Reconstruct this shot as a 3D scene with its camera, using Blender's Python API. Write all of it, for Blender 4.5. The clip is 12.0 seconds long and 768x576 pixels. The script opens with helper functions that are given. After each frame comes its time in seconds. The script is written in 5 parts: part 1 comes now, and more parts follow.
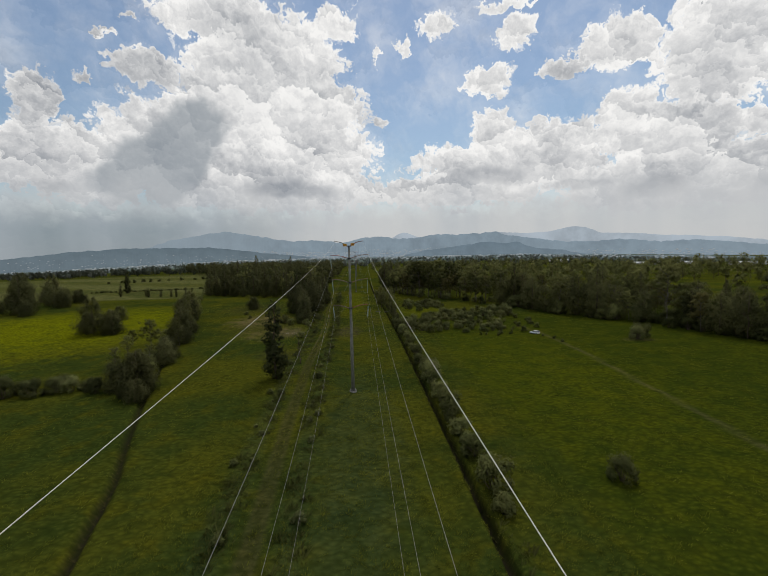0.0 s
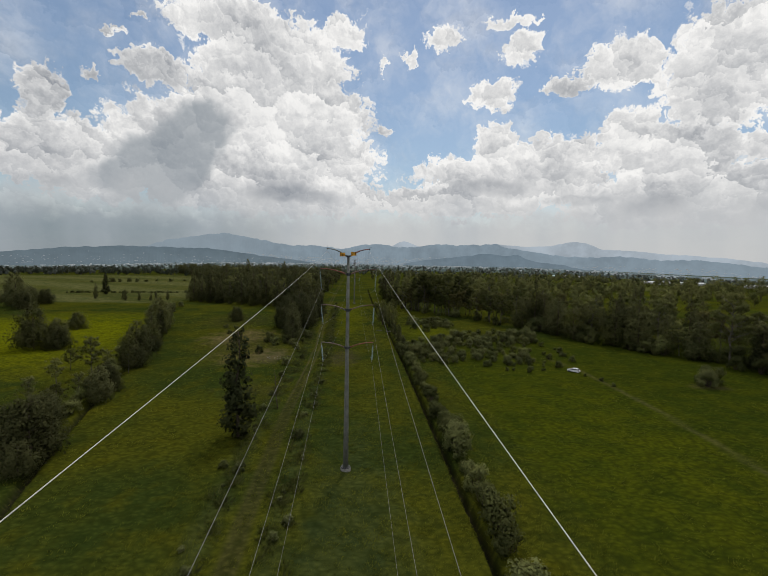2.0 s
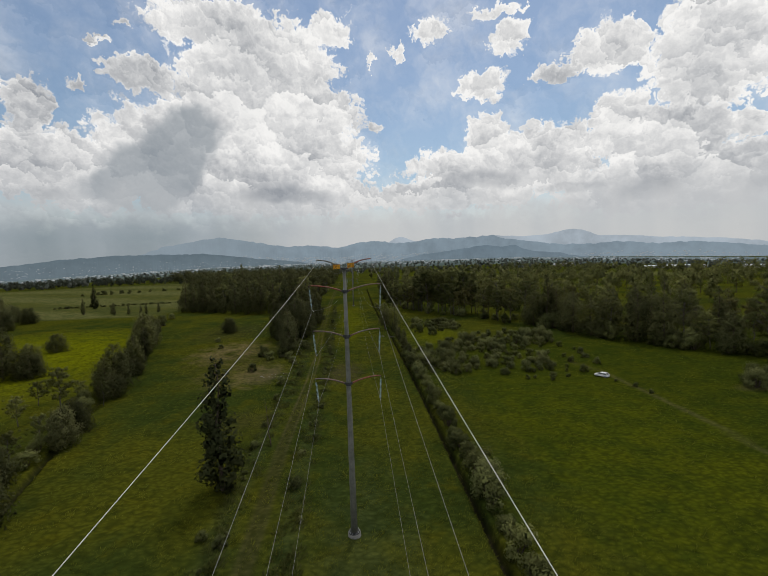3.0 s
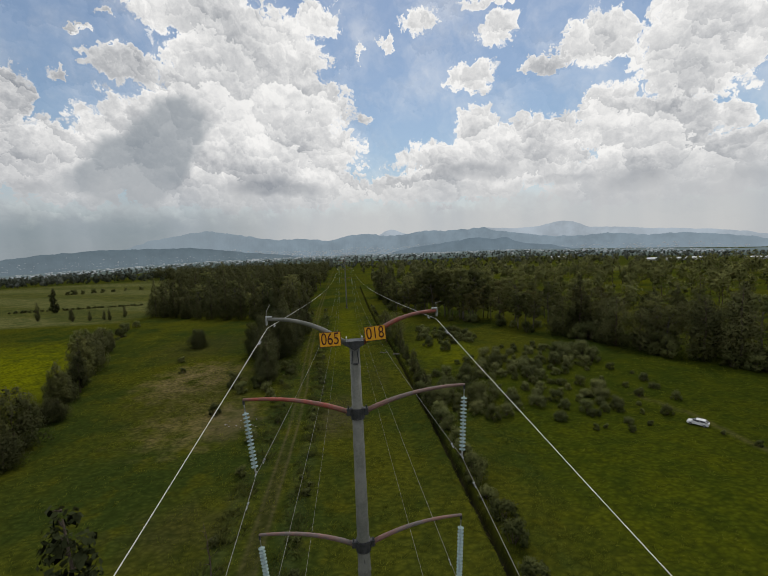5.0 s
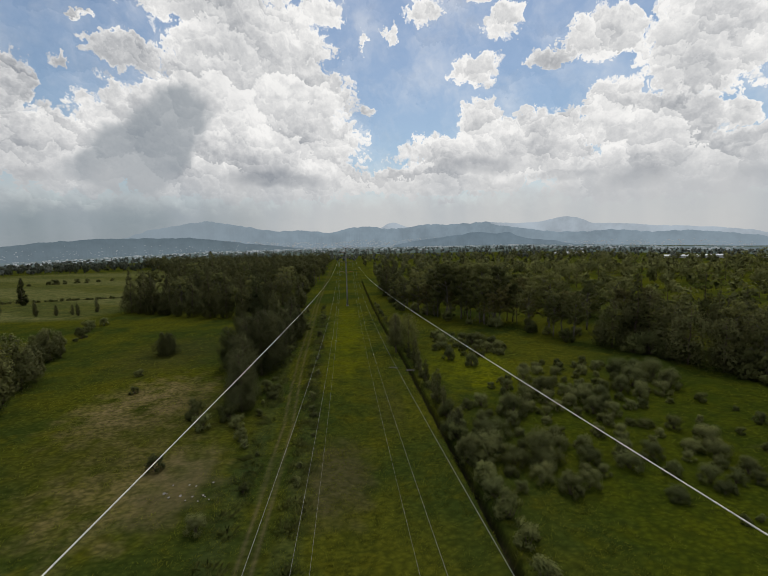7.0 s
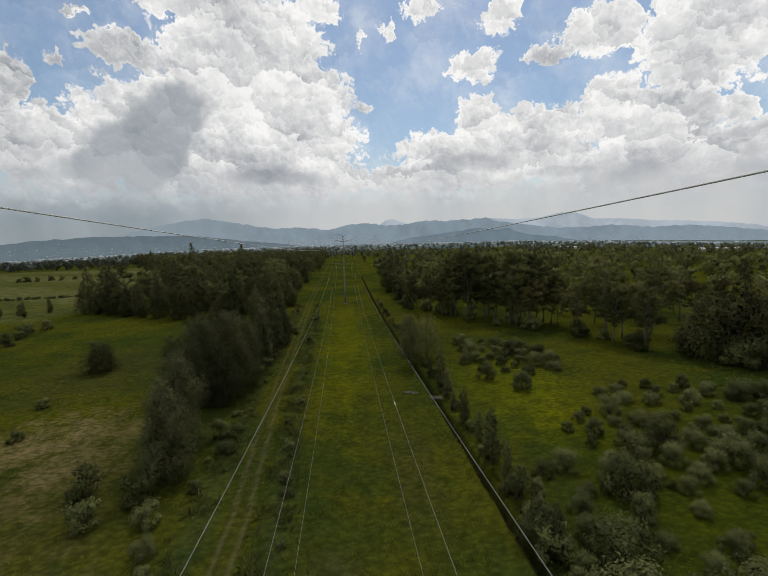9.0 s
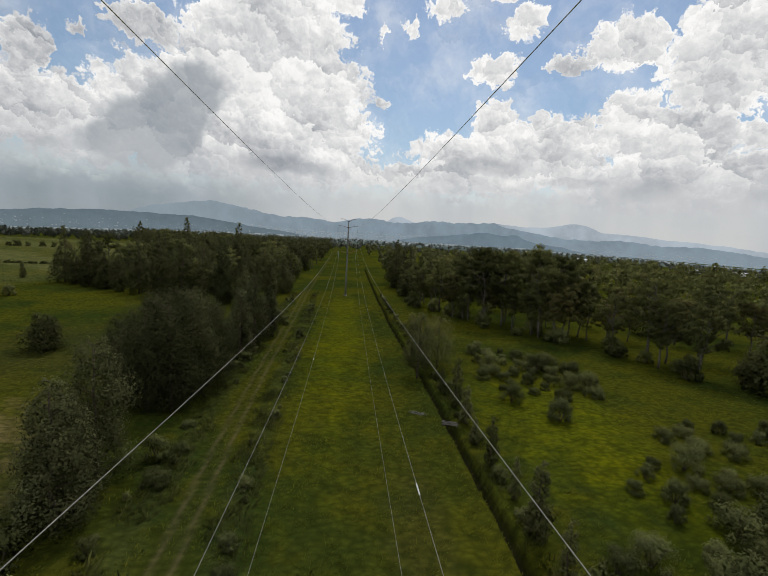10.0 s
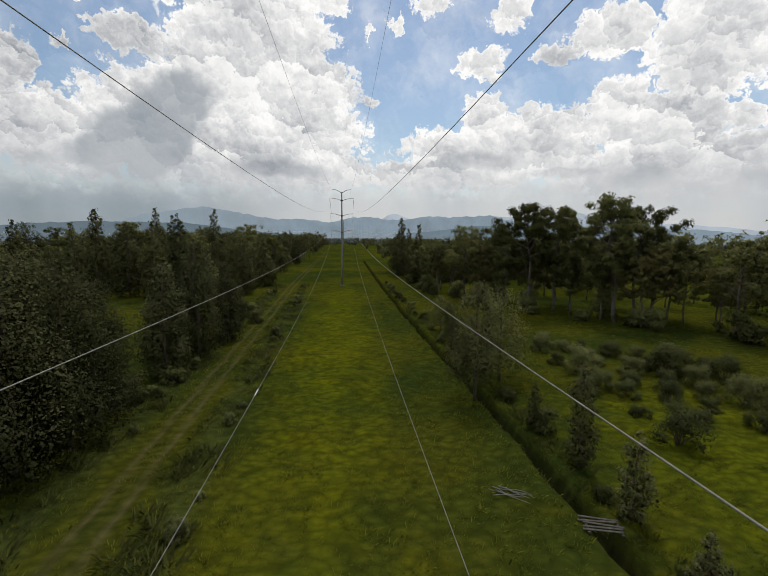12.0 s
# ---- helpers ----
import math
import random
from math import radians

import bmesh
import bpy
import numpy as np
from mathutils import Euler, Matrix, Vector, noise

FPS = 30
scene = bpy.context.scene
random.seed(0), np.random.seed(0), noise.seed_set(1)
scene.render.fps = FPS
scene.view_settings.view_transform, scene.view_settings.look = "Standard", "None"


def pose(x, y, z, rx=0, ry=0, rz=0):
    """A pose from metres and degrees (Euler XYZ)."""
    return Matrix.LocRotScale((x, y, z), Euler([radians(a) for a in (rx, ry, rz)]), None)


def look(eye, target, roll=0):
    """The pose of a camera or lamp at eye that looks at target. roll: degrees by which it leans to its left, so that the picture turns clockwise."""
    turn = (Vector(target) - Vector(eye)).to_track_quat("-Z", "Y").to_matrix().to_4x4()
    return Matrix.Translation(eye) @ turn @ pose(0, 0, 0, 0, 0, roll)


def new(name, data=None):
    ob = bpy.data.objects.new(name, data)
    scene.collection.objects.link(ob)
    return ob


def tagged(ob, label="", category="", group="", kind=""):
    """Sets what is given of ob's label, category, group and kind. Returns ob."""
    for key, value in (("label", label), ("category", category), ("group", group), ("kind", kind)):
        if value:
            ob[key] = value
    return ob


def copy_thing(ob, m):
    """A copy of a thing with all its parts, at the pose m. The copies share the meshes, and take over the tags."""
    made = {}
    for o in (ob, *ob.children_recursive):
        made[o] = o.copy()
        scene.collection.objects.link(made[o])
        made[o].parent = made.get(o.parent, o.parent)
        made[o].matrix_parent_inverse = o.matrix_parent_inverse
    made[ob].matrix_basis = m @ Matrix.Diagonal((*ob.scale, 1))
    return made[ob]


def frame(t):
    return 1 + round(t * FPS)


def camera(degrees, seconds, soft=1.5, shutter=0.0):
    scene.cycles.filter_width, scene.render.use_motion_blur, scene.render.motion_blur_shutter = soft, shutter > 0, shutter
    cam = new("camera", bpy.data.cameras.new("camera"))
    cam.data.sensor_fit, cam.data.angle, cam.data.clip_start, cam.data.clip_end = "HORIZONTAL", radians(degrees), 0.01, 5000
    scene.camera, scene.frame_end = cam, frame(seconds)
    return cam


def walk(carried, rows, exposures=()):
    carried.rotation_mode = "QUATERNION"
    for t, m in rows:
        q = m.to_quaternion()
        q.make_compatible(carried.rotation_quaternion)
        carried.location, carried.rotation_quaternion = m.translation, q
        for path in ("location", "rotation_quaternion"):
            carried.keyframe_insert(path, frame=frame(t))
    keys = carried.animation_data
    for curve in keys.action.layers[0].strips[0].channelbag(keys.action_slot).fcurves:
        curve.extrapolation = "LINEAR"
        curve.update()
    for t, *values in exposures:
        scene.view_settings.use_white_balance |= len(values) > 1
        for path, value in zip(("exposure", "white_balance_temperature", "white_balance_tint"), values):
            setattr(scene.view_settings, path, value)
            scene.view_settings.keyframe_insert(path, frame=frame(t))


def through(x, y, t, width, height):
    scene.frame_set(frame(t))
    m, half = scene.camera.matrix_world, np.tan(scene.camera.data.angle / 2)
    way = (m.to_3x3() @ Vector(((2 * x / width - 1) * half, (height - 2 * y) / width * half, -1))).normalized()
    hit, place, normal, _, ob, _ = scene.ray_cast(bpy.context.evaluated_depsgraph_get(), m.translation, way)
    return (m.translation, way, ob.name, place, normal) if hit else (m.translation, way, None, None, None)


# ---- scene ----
cam = camera(85.3, 12.0, soft=1.0)
PATH = [
    (0, (2.956, -93.553, 31.334), (3.055, -91.562, 31.171), -1.3),
    (0.5, (2.627, -85.603, 31.240), (2.732, -83.612, 31.084), -2.5),
    (1, (2.555, -78.307, 31.581), (2.663, -76.315, 31.436), -2.0),
    (1.5, (2.112, -70.391, 31.810), (2.224, -68.398, 31.691), -0.3),
    (2, (1.965, -63.224, 32.505), (2.075, -61.231, 32.379), 1.1),
    (2.5, (1.834, -56.627, 33.579), (1.959, -54.635, 33.440), -1.6),
    (2.7, (1.836, -54.021, 33.891), (1.951, -52.029, 33.750), -1.9),
    (4.5, (0.255, -24.356, 36.193), (0.408, -22.368, 36.028), -1.7),
    (5, (-0.043, -15.704, 36.690), (0.116, -13.718, 36.511), -2.2),
    (5.5, (-0.305, -6.453, 36.800), (-0.140, -4.468, 36.617), -2.4),
    (6, (-0.365, 0.814, 37.000), (-0.195, 2.795, 36.782), -4.2),
    (6.5, (-0.493, 8.277, 36.235), (-0.331, 10.259, 36.019), -3.0),
    (7, (-0.749, 15.617, 35.410), (-0.592, 17.600, 35.199), -1.3),
    (7.2, (-0.714, 18.624, 35.152), (-0.561, 20.606, 34.933), -2.0),
    (8.8, (-0.853, 48.011, 31.060), (-0.692, 49.991, 30.830), -1.2),
    (9, (-0.727, 51.515, 30.350), (-0.564, 53.496, 30.126), -1.6),
    (9.5, (-0.546, 60.589, 28.688), (-0.383, 62.569, 28.460), -1.0),
    (10, (-0.452, 69.602, 26.930), (-0.298, 71.582, 26.692), 3.3),
    (10.5, (-0.320, 78.229, 24.710), (-0.160, 80.209, 24.479), 1.7),
    (11, (-0.322, 87.070, 22.900), (-0.163, 89.047, 22.643), 2.3),
    (11.5, (-0.470, 96.137, 20.500), (-0.314, 98.114, 20.241), 3.0),
    (12, (-0.416, 104.827, 17.825), (-0.253, 106.806, 17.581), 0.4),
]
walk(cam, [(t, look(eye, target, roll)) for t, eye, target, roll in PATH], [(0, -0.04), (7.0, -0.03), (10.5, 0.05), (12.0, 0.08)])

# ---- world: broken cumulus under a hazy horizon ----
SUN_AZ, SUN_EL = 18.0, 58.0
LEFT_CLOUDS = [(-13.5, 11.5, 10.0, 4.0), (-21.0, 9.0, 9.0, 3.0), (-11.7, 23.6, 10.3, 5.5), (-16.4, 27.0, 8.3, 2.7), (-6.4, 18.0, 7.8, 5.2), (-23.1, 13.5, 8.7, 5.4), (-25.2, 21.2, 4.3, 1.8),
               (-5.2, 12.8, 8.2, 3.6), (-15.7, 17.7, 9.1, 5.9), (-34.5, 11.0, 7.5, 4.1), (-35.8, 16.8, 2.2, 2.7), (-9.3, 8.5, 13.5, 3.1), (-31.0, 8.8, 7.0, 3.1)]
RIGHT_CLOUDS = [(41.5, 19.8, 7.0, 6.2), (31.7, 22.4, 4.8, 2.6), (26.1, 21.0, 3.9, 0.9), (37.3, 12.1, 7.0, 3.6), (32.5, 15.1, 3.6, 2.9), (24.2, 12.0, 8.1, 4.0),
                (16.9, 11.0, 10.6, 3.6), (17.6, 15.3, 2.8, 2.6), (43.8, 7.4, 6.8, 3.9), (35.9, 7.6, 12.6, 3.3), (44.1, 12.4, 1.8, 1.6), (12.9, 8.2, 12.8, 2.5)]
PUFFS = [(10.3, 27.5, 2.7, 1.4), (6.3, 24.8, 0.8, 1.6), (17.0, 20.9, 3.2, 1.7), (20.7, 25.5, 2.8, 1.8), (19.0, 28.1, 3.6, 0.6), (-26.8, 25.6, 0.9, 0.5),
         (-29.5, 23.7, 1.0, 0.4), (-31.7, 19.3, 0.9, 0.7), (2.5, 16.7, 1.2, 0.6), (2.7, 24.6, 0.9, 0.8), (13.1, 5.2, 1.4, 0.3), (-2.8, 27.6, 3.1, 1.9)]
DARK_BASE = [(-26.5, 8.9, 6.6, 3.2), (-24.6, 11.2, 6.2, 3.9), (-22.2, 13.6, 5.0, 4.2), (-20.2, 16.0, 4.0, 3.6)]
CLOUD_BASES = [(-10.5, 8.8, 5.6, 1.6), (-6.7, 8.5, 3.8, 1.2), (-36.0, 7.6, 3.4, 1.3), (18.1, 9.9, 5.0, 1.3),
               (35.4, 7.1, 4.4, 1.4), (27.0, 8.1, 4.5, 0.8), (46.1, 6.0, 2.2, 1.2)]


class Tree:
    """Short names for making shader nodes."""

    def __init__(self, nt):
        self.nt = nt
        nt.nodes.clear()

    def node(self, kind, values=None):
        n = self.nt.nodes.new(kind)
        for k, v in (values or {}).items():
            self.put(n.inputs[k], v)
        return n

    def put(self, socket, v):
        if isinstance(v, bpy.types.NodeSocket):
            self.nt.links.new(v, socket)
        else:
            socket.default_value = v

    def m(self, op, a, b=None, c=None, clamp=False):
        n = self.nt.nodes.new("ShaderNodeMath")
        n.operation, n.use_clamp = op, clamp
        for i, v in enumerate((a, b, c)):
            if v is not None:
                self.put(n.inputs[i], v)
        return n.outputs[0]

    def vm(self, op, a, b=None, out=0):
        n = self.nt.nodes.new("ShaderNodeVectorMath")
        n.operation = op
        self.put(n.inputs[0], a)
        if b is not None:
            self.put(n.inputs[1], b)
        return n.outputs[out]

    def noise(self, vec, scale, detail=4.0, rough=0.55, out=0, distortion=0.0):
        n = self.node("ShaderNodeTexNoise", {"Vector": vec, "Scale": scale, "Detail": detail, "Roughness": rough, "Distortion": distortion})
        return n.outputs[out]

    def step(self, v, lo, hi, a=0.0, b=1.0):
        n = self.node("ShaderNodeMapRange", {"Value": v, "From Min": lo, "From Max": hi, "To Min": a, "To Max": b})
        n.interpolation_type = "SMOOTHSTEP"
        return n.outputs[0]

    def attribute(self, name):
        n = self.node("ShaderNodeAttribute")
        n.attribute_name = name
        return n.outputs["Fac"]

    def mix(self, f, a, b):
        n = self.nt.nodes.new("ShaderNodeMix")
        n.data_type = "RGBA"
        self.put(n.inputs[0], f)
        self.put(n.inputs[6], a)
        self.put(n.inputs[7], b)
        return n.outputs[2]


def col(r, g, b):
    return (r, g, b, 1.0)


def build_world():
    world = bpy.data.worlds.new("cloudy_sky")
    scene.world = world
    world.use_nodes = True
    g = Tree(world.node_tree)
    way = g.node("ShaderNodeTexCoord").outputs["Generated"]
    sep = g.node("ShaderNodeSeparateXYZ", {0: way})
    az = g.m("MULTIPLY", g.m("ARCTAN2", sep.outputs[0], sep.outputs[1]), 57.2958)
    el = g.m("MULTIPLY", g.m("ARCSINE", sep.outputs[2]), 57.2958)
    flat = g.node("ShaderNodeCombineXYZ", {0: az, 1: el}).outputs[0]

    def swirl(at, scale, detail, amount):
        return g.vm("MULTIPLY", g.vm("SUBTRACT", g.noise(at, scale, detail, 0.6, out=1), (0.5, 0.5, 0.5)), (amount, amount * 0.85, 0.0))

    gentle = g.vm("ADD", flat, swirl(flat, 0.22, 3, 3.2))
    mild = g.vm("ADD", flat, swirl(flat, 0.6, 4, 2.4))
    p = g.vm("ADD", g.vm("ADD", gentle, swirl(flat, 0.55, 4, 3.0)), swirl(flat, 1.9, 5, 1.5))

    def field(blobs, at):
        best = None
        for a, e, ra, re in blobs:
            d = g.vm("LENGTH", g.vm("DIVIDE", g.vm("SUBTRACT", at, (a, e, 0.0)), (ra, re, 1.0)), out=1)
            v = g.m("SUBTRACT", 1.0, d)
            best = v if best is None else g.m("MAXIMUM", best, v)
        return best

    def heap(at, scale):
        """Height within the nearest heap of cloud, below 0 at its foot and above at its crown, and the nearness to its middle."""
        n = g.node("ShaderNodeTexVoronoi", {"Vector": at, "Scale": scale, "Randomness": 0.9})
        n.voronoi_dimensions = "2D"
        rel = g.vm("SUBTRACT", at, n.outputs["Position"])
        return g.m("MULTIPLY", g.vm("DOT_PRODUCT", rel, (0.35, 0.94, 0.0), out=1), scale), g.m("SUBTRACT", 0.6, n.outputs["Distance"])

    clouds = g.m("MAXIMUM", field(LEFT_CLOUDS, p), field(RIGHT_CLOUDS, p))
    clouds = g.m("MAXIMUM", clouds, g.m("MULTIPLY", field(PUFFS, p), 0.6))
    beyond = g.m("MAXIMUM", g.step(g.m("ABSOLUTE", g.m("SUBTRACT", az, 4.0)), 43.0, 50.0), g.step(el, 29.5, 34.0))
    wide = g.m("MULTIPLY_ADD", g.noise(p, 0.045, 3, 0.5), 5.0, -2.2)
    clouds = g.m("MAXIMUM", clouds, g.m("MULTIPLY_ADD", g.m("SUBTRACT", beyond, 1.0), 4.0, wide))
    top1, mid1 = heap(p, 0.20)
    top2, mid2 = heap(p, 0.55)
    top3, mid3 = heap(g.vm("ADD", p, (7.3, 3.1, 0.0)), 1.3)
    heap_edge = g.m("ADD", g.m("MULTIPLY", mid2, 0.35), g.m("MULTIPLY", mid3, 0.25))
    d = g.m("ADD", clouds, g.m("SUBTRACT", heap_edge, 0.12))
    cover = g.step(d, -0.06, 0.10)
    shade = g.m("ADD", g.m("MULTIPLY", top1, 0.22), g.m("ADD", g.m("MULTIPLY", top2, 0.12), g.m("MULTIPLY", top3, 0.05)))
    soft = g.step(field(CLOUD_BASES, gentle), 0.35, -0.25, 0.25, 1.0)
    bright = g.m("MULTIPLY_ADD", shade, g.m("MULTIPLY", soft, 1.25), 0.79)
    n1 = g.noise(mild, 0.42, 6, 0.56)
    n2 = g.noise(g.vm("ADD", mild, (0.22, 0.6, 0.0)), 0.42, 6, 0.56)
    relief = g.m("MULTIPLY", g.m("SUBTRACT", n1, n2), 0.62)
    bases = g.m("MULTIPLY_ADD", g.m("SUBTRACT", n1, 0.5), 0.5, field(CLOUD_BASES, gentle))
    grey = g.m("MULTIPLY", g.step(bases, -0.2, 0.6), 0.30)
    broad_shade = g.step(g.noise(flat, 0.085, 3, 0.5), 0.36, 0.64, 0.0, 0.24)
    calm = g.m("MULTIPLY", relief, g.step(bases, 0.3, -0.3, 0.5, 1.0))
    bright = g.m("SUBTRACT", g.m("SUBTRACT", g.m("ADD", calm, g.m("ADD", bright, 0.08)), grey), broad_shade, clamp=True)
    bright = g.m("SUBTRACT", bright, g.m("ADD", g.step(d, 0.25, 0.95, 0.0, 0.13), g.step(az, -12.0, -36.0, 0.0, 0.13)))
    rim = g.step(d, 0.32, 0.02, 0.0, 0.20)
    bright = g.m("ADD", bright, rim, clamp=True)
    cloud_col = g.mix(bright, col(0.13, 0.165, 0.225), col(1.12, 1.11, 1.09))
    deep = g.step(g.m("MULTIPLY_ADD", g.m("SUBTRACT", n1, 0.5), 0.45, field(DARK_BASE, gentle)), 0.0, 0.36, 0.0, 0.74)
    cloud_col = g.mix(deep, cloud_col, col(0.33, 0.375, 0.42))
    mask = cover
    veil = g.step(g.noise(gentle, 0.11, 5, 0.6), 0.40, 0.72, 0.10, 0.48)
    haze = g.step(g.m("MULTIPLY_ADD", g.m("SUBTRACT", n1, 0.5), 5.0, el), 11.5, 4.0, 0.0, 0.95)
    dim = g.m("MULTIPLY", g.step(az, -2.0, -24.0), g.step(el, 9.0, 3.0))
    rain = g.noise(g.node("ShaderNodeCombineXYZ", {0: az, 1: g.m("MULTIPLY", el, 0.12)}).outputs[0], 0.12, 3, 0.5)
    haze_col = g.mix(dim, col(0.66, 0.67, 0.68), col(0.25, 0.31, 0.355))
    haze_col = g.mix(g.step(rain, 0.35, 0.75), haze_col, g.mix(0.6, haze_col, col(0.46, 0.51, 0.57)))
    cloud_col = g.mix(haze, cloud_col, haze_col)
    cover = g.m("MAXIMUM", g.m("MAXIMUM", mask, haze), veil)
    sky = g.node("ShaderNodeTexSky")
    sky.sky_type, sky.sun_disc, sky.sun_elevation, sky.sun_rotation = "NISHITA", False, radians(SUN_EL), radians(SUN_AZ)
    sky.air_density, sky.dust_density, sky.ozone_density = 1.3, 0.2, 3.0
    blue = g.node("ShaderNodeBackground", {"Color": sky.outputs[0], "Strength": 0.085})
    white = g.node("ShaderNodeBackground", {"Color": cloud_col, "Strength": 0.84})
    both = g.node("ShaderNodeMixShader", {0: cover, 1: blue.outputs[0], 2: white.outputs[0]})
    g.node("ShaderNodeOutputWorld", {0: both.outputs[0]})


build_world()
sun_data = bpy.data.lights.new("sun", "SUN")
sun_data.energy, sun_data.angle, sun_data.color = 1.1, radians(10), (1.0, 0.95, 0.86)
sun = new("sun", sun_data)
sun.matrix_world = look((0, 0, 0), (-math.sin(radians(SUN_AZ)) * math.cos(radians(SUN_EL)), -math.cos(radians(SUN_AZ)) * math.cos(radians(SUN_EL)), -math.sin(radians(SUN_EL))))


# ---- materials ----
def material(name):
    mt = bpy.data.materials.new(name)
    mt.use_nodes = True
    return mt, Tree(mt.node_tree)


def finish(g, colour, rough=0.8, metal=0.0, bump=None, strength=0.4, distance=0.05, spec=0.3):
    b = g.node("ShaderNodeBsdfPrincipled", {"Base Color": colour, "Roughness": rough, "Metallic": metal, "Specular IOR Level": spec})
    if bump is not None:
        b_in = g.node("ShaderNodeBump", {"Height": bump, "Strength": strength, "Distance": distance})
        g.put(b.inputs["Normal"], b_in.outputs[0])
    g.node("ShaderNodeOutputMaterial", {0: b.outputs[0]})


def place_of(g):
    return g.node("ShaderNodeTexCoord").outputs["Object"]


def plain_material(name, a, b, scale, rough=0.6, metal=0.0, spec=0.3, bump=0.3, distance=0.01):
    mt, g = material(name)
    at = place_of(g)
    n1, n2 = g.noise(at, scale, 5, 0.6), g.noise(at, scale * 7, 4, 0.6)
    f = g.step(g.m("ADD", g.m("MULTIPLY", n1, 0.65), g.m("MULTIPLY", n2, 0.35)), 0.35, 0.65)
    finish(g, g.mix(f, col(*a), col(*b)), rough, metal, n2, bump, distance, spec)
    return mt


def leaf_material(name, dark, light, through):
    """Leaves: each leaf a little different, with some light coming through."""
    dark, light = [(q[0] * 1.40, q[1] * 1.36, q[2] * 1.25) for q in (dark, light)]
    mt, g = material(name)
    each = g.node("ShaderNodeNewGeometry").outputs["Random Per Island"]
    one = g.node("ShaderNodeObjectInfo").outputs["Random"]
    n = g.noise(place_of(g), 0.6, 3, 0.5)
    f = g.m("ADD", g.m("MULTIPLY", each, 0.2), g.m("MULTIPLY", n, 0.8))
    c = g.mix(f, col(*dark), col(*light))
    c = g.mix(g.m("MULTIPLY", one, 0.45), c, col(light[0] * 1.06, light[1], light[2]))
    stand = g.noise(g.node("ShaderNodeNewGeometry").outputs["Position"], 0.055, 3, 0.55)
    c = g.mix(g.step(stand, 0.40, 0.66, 0.0, 0.6), c, col(light[0] * 1.06, light[1], light[2] * 0.95))
    c = g.mix(g.step(stand, 0.52, 0.34, 0.0, 0.5), c, col(*dark))
    c = g.vm("MULTIPLY", c, g.node("ShaderNodeCombineXYZ", {k: g.m("MULTIPLY_ADD", one, 0.8, 0.58) for k in range(3)}).outputs[0])
    rounded = g.node("ShaderNodeAttribute")
    rounded.attribute_name = "soft_normal"
    turned = g.node("ShaderNodeVectorTransform", {0: rounded.outputs["Vector"]})
    turned.vector_type, turned.convert_from, turned.convert_to = "NORMAL", "OBJECT", "WORLD"
    b = g.node("ShaderNodeBsdfPrincipled", {"Base Color": c, "Roughness": 0.85, "Specular IOR Level": 0.04, "Normal": turned.outputs[0]})
    t = g.node("ShaderNodeBsdfTranslucent", {"Color": c, "Normal": turned.outputs[0]})
    s = g.node("ShaderNodeMixShader", {0: through, 1: b.outputs[0], 2: t.outputs[0]})
    g.node("ShaderNodeOutputMaterial", {0: s.outputs[0]})
    return mt


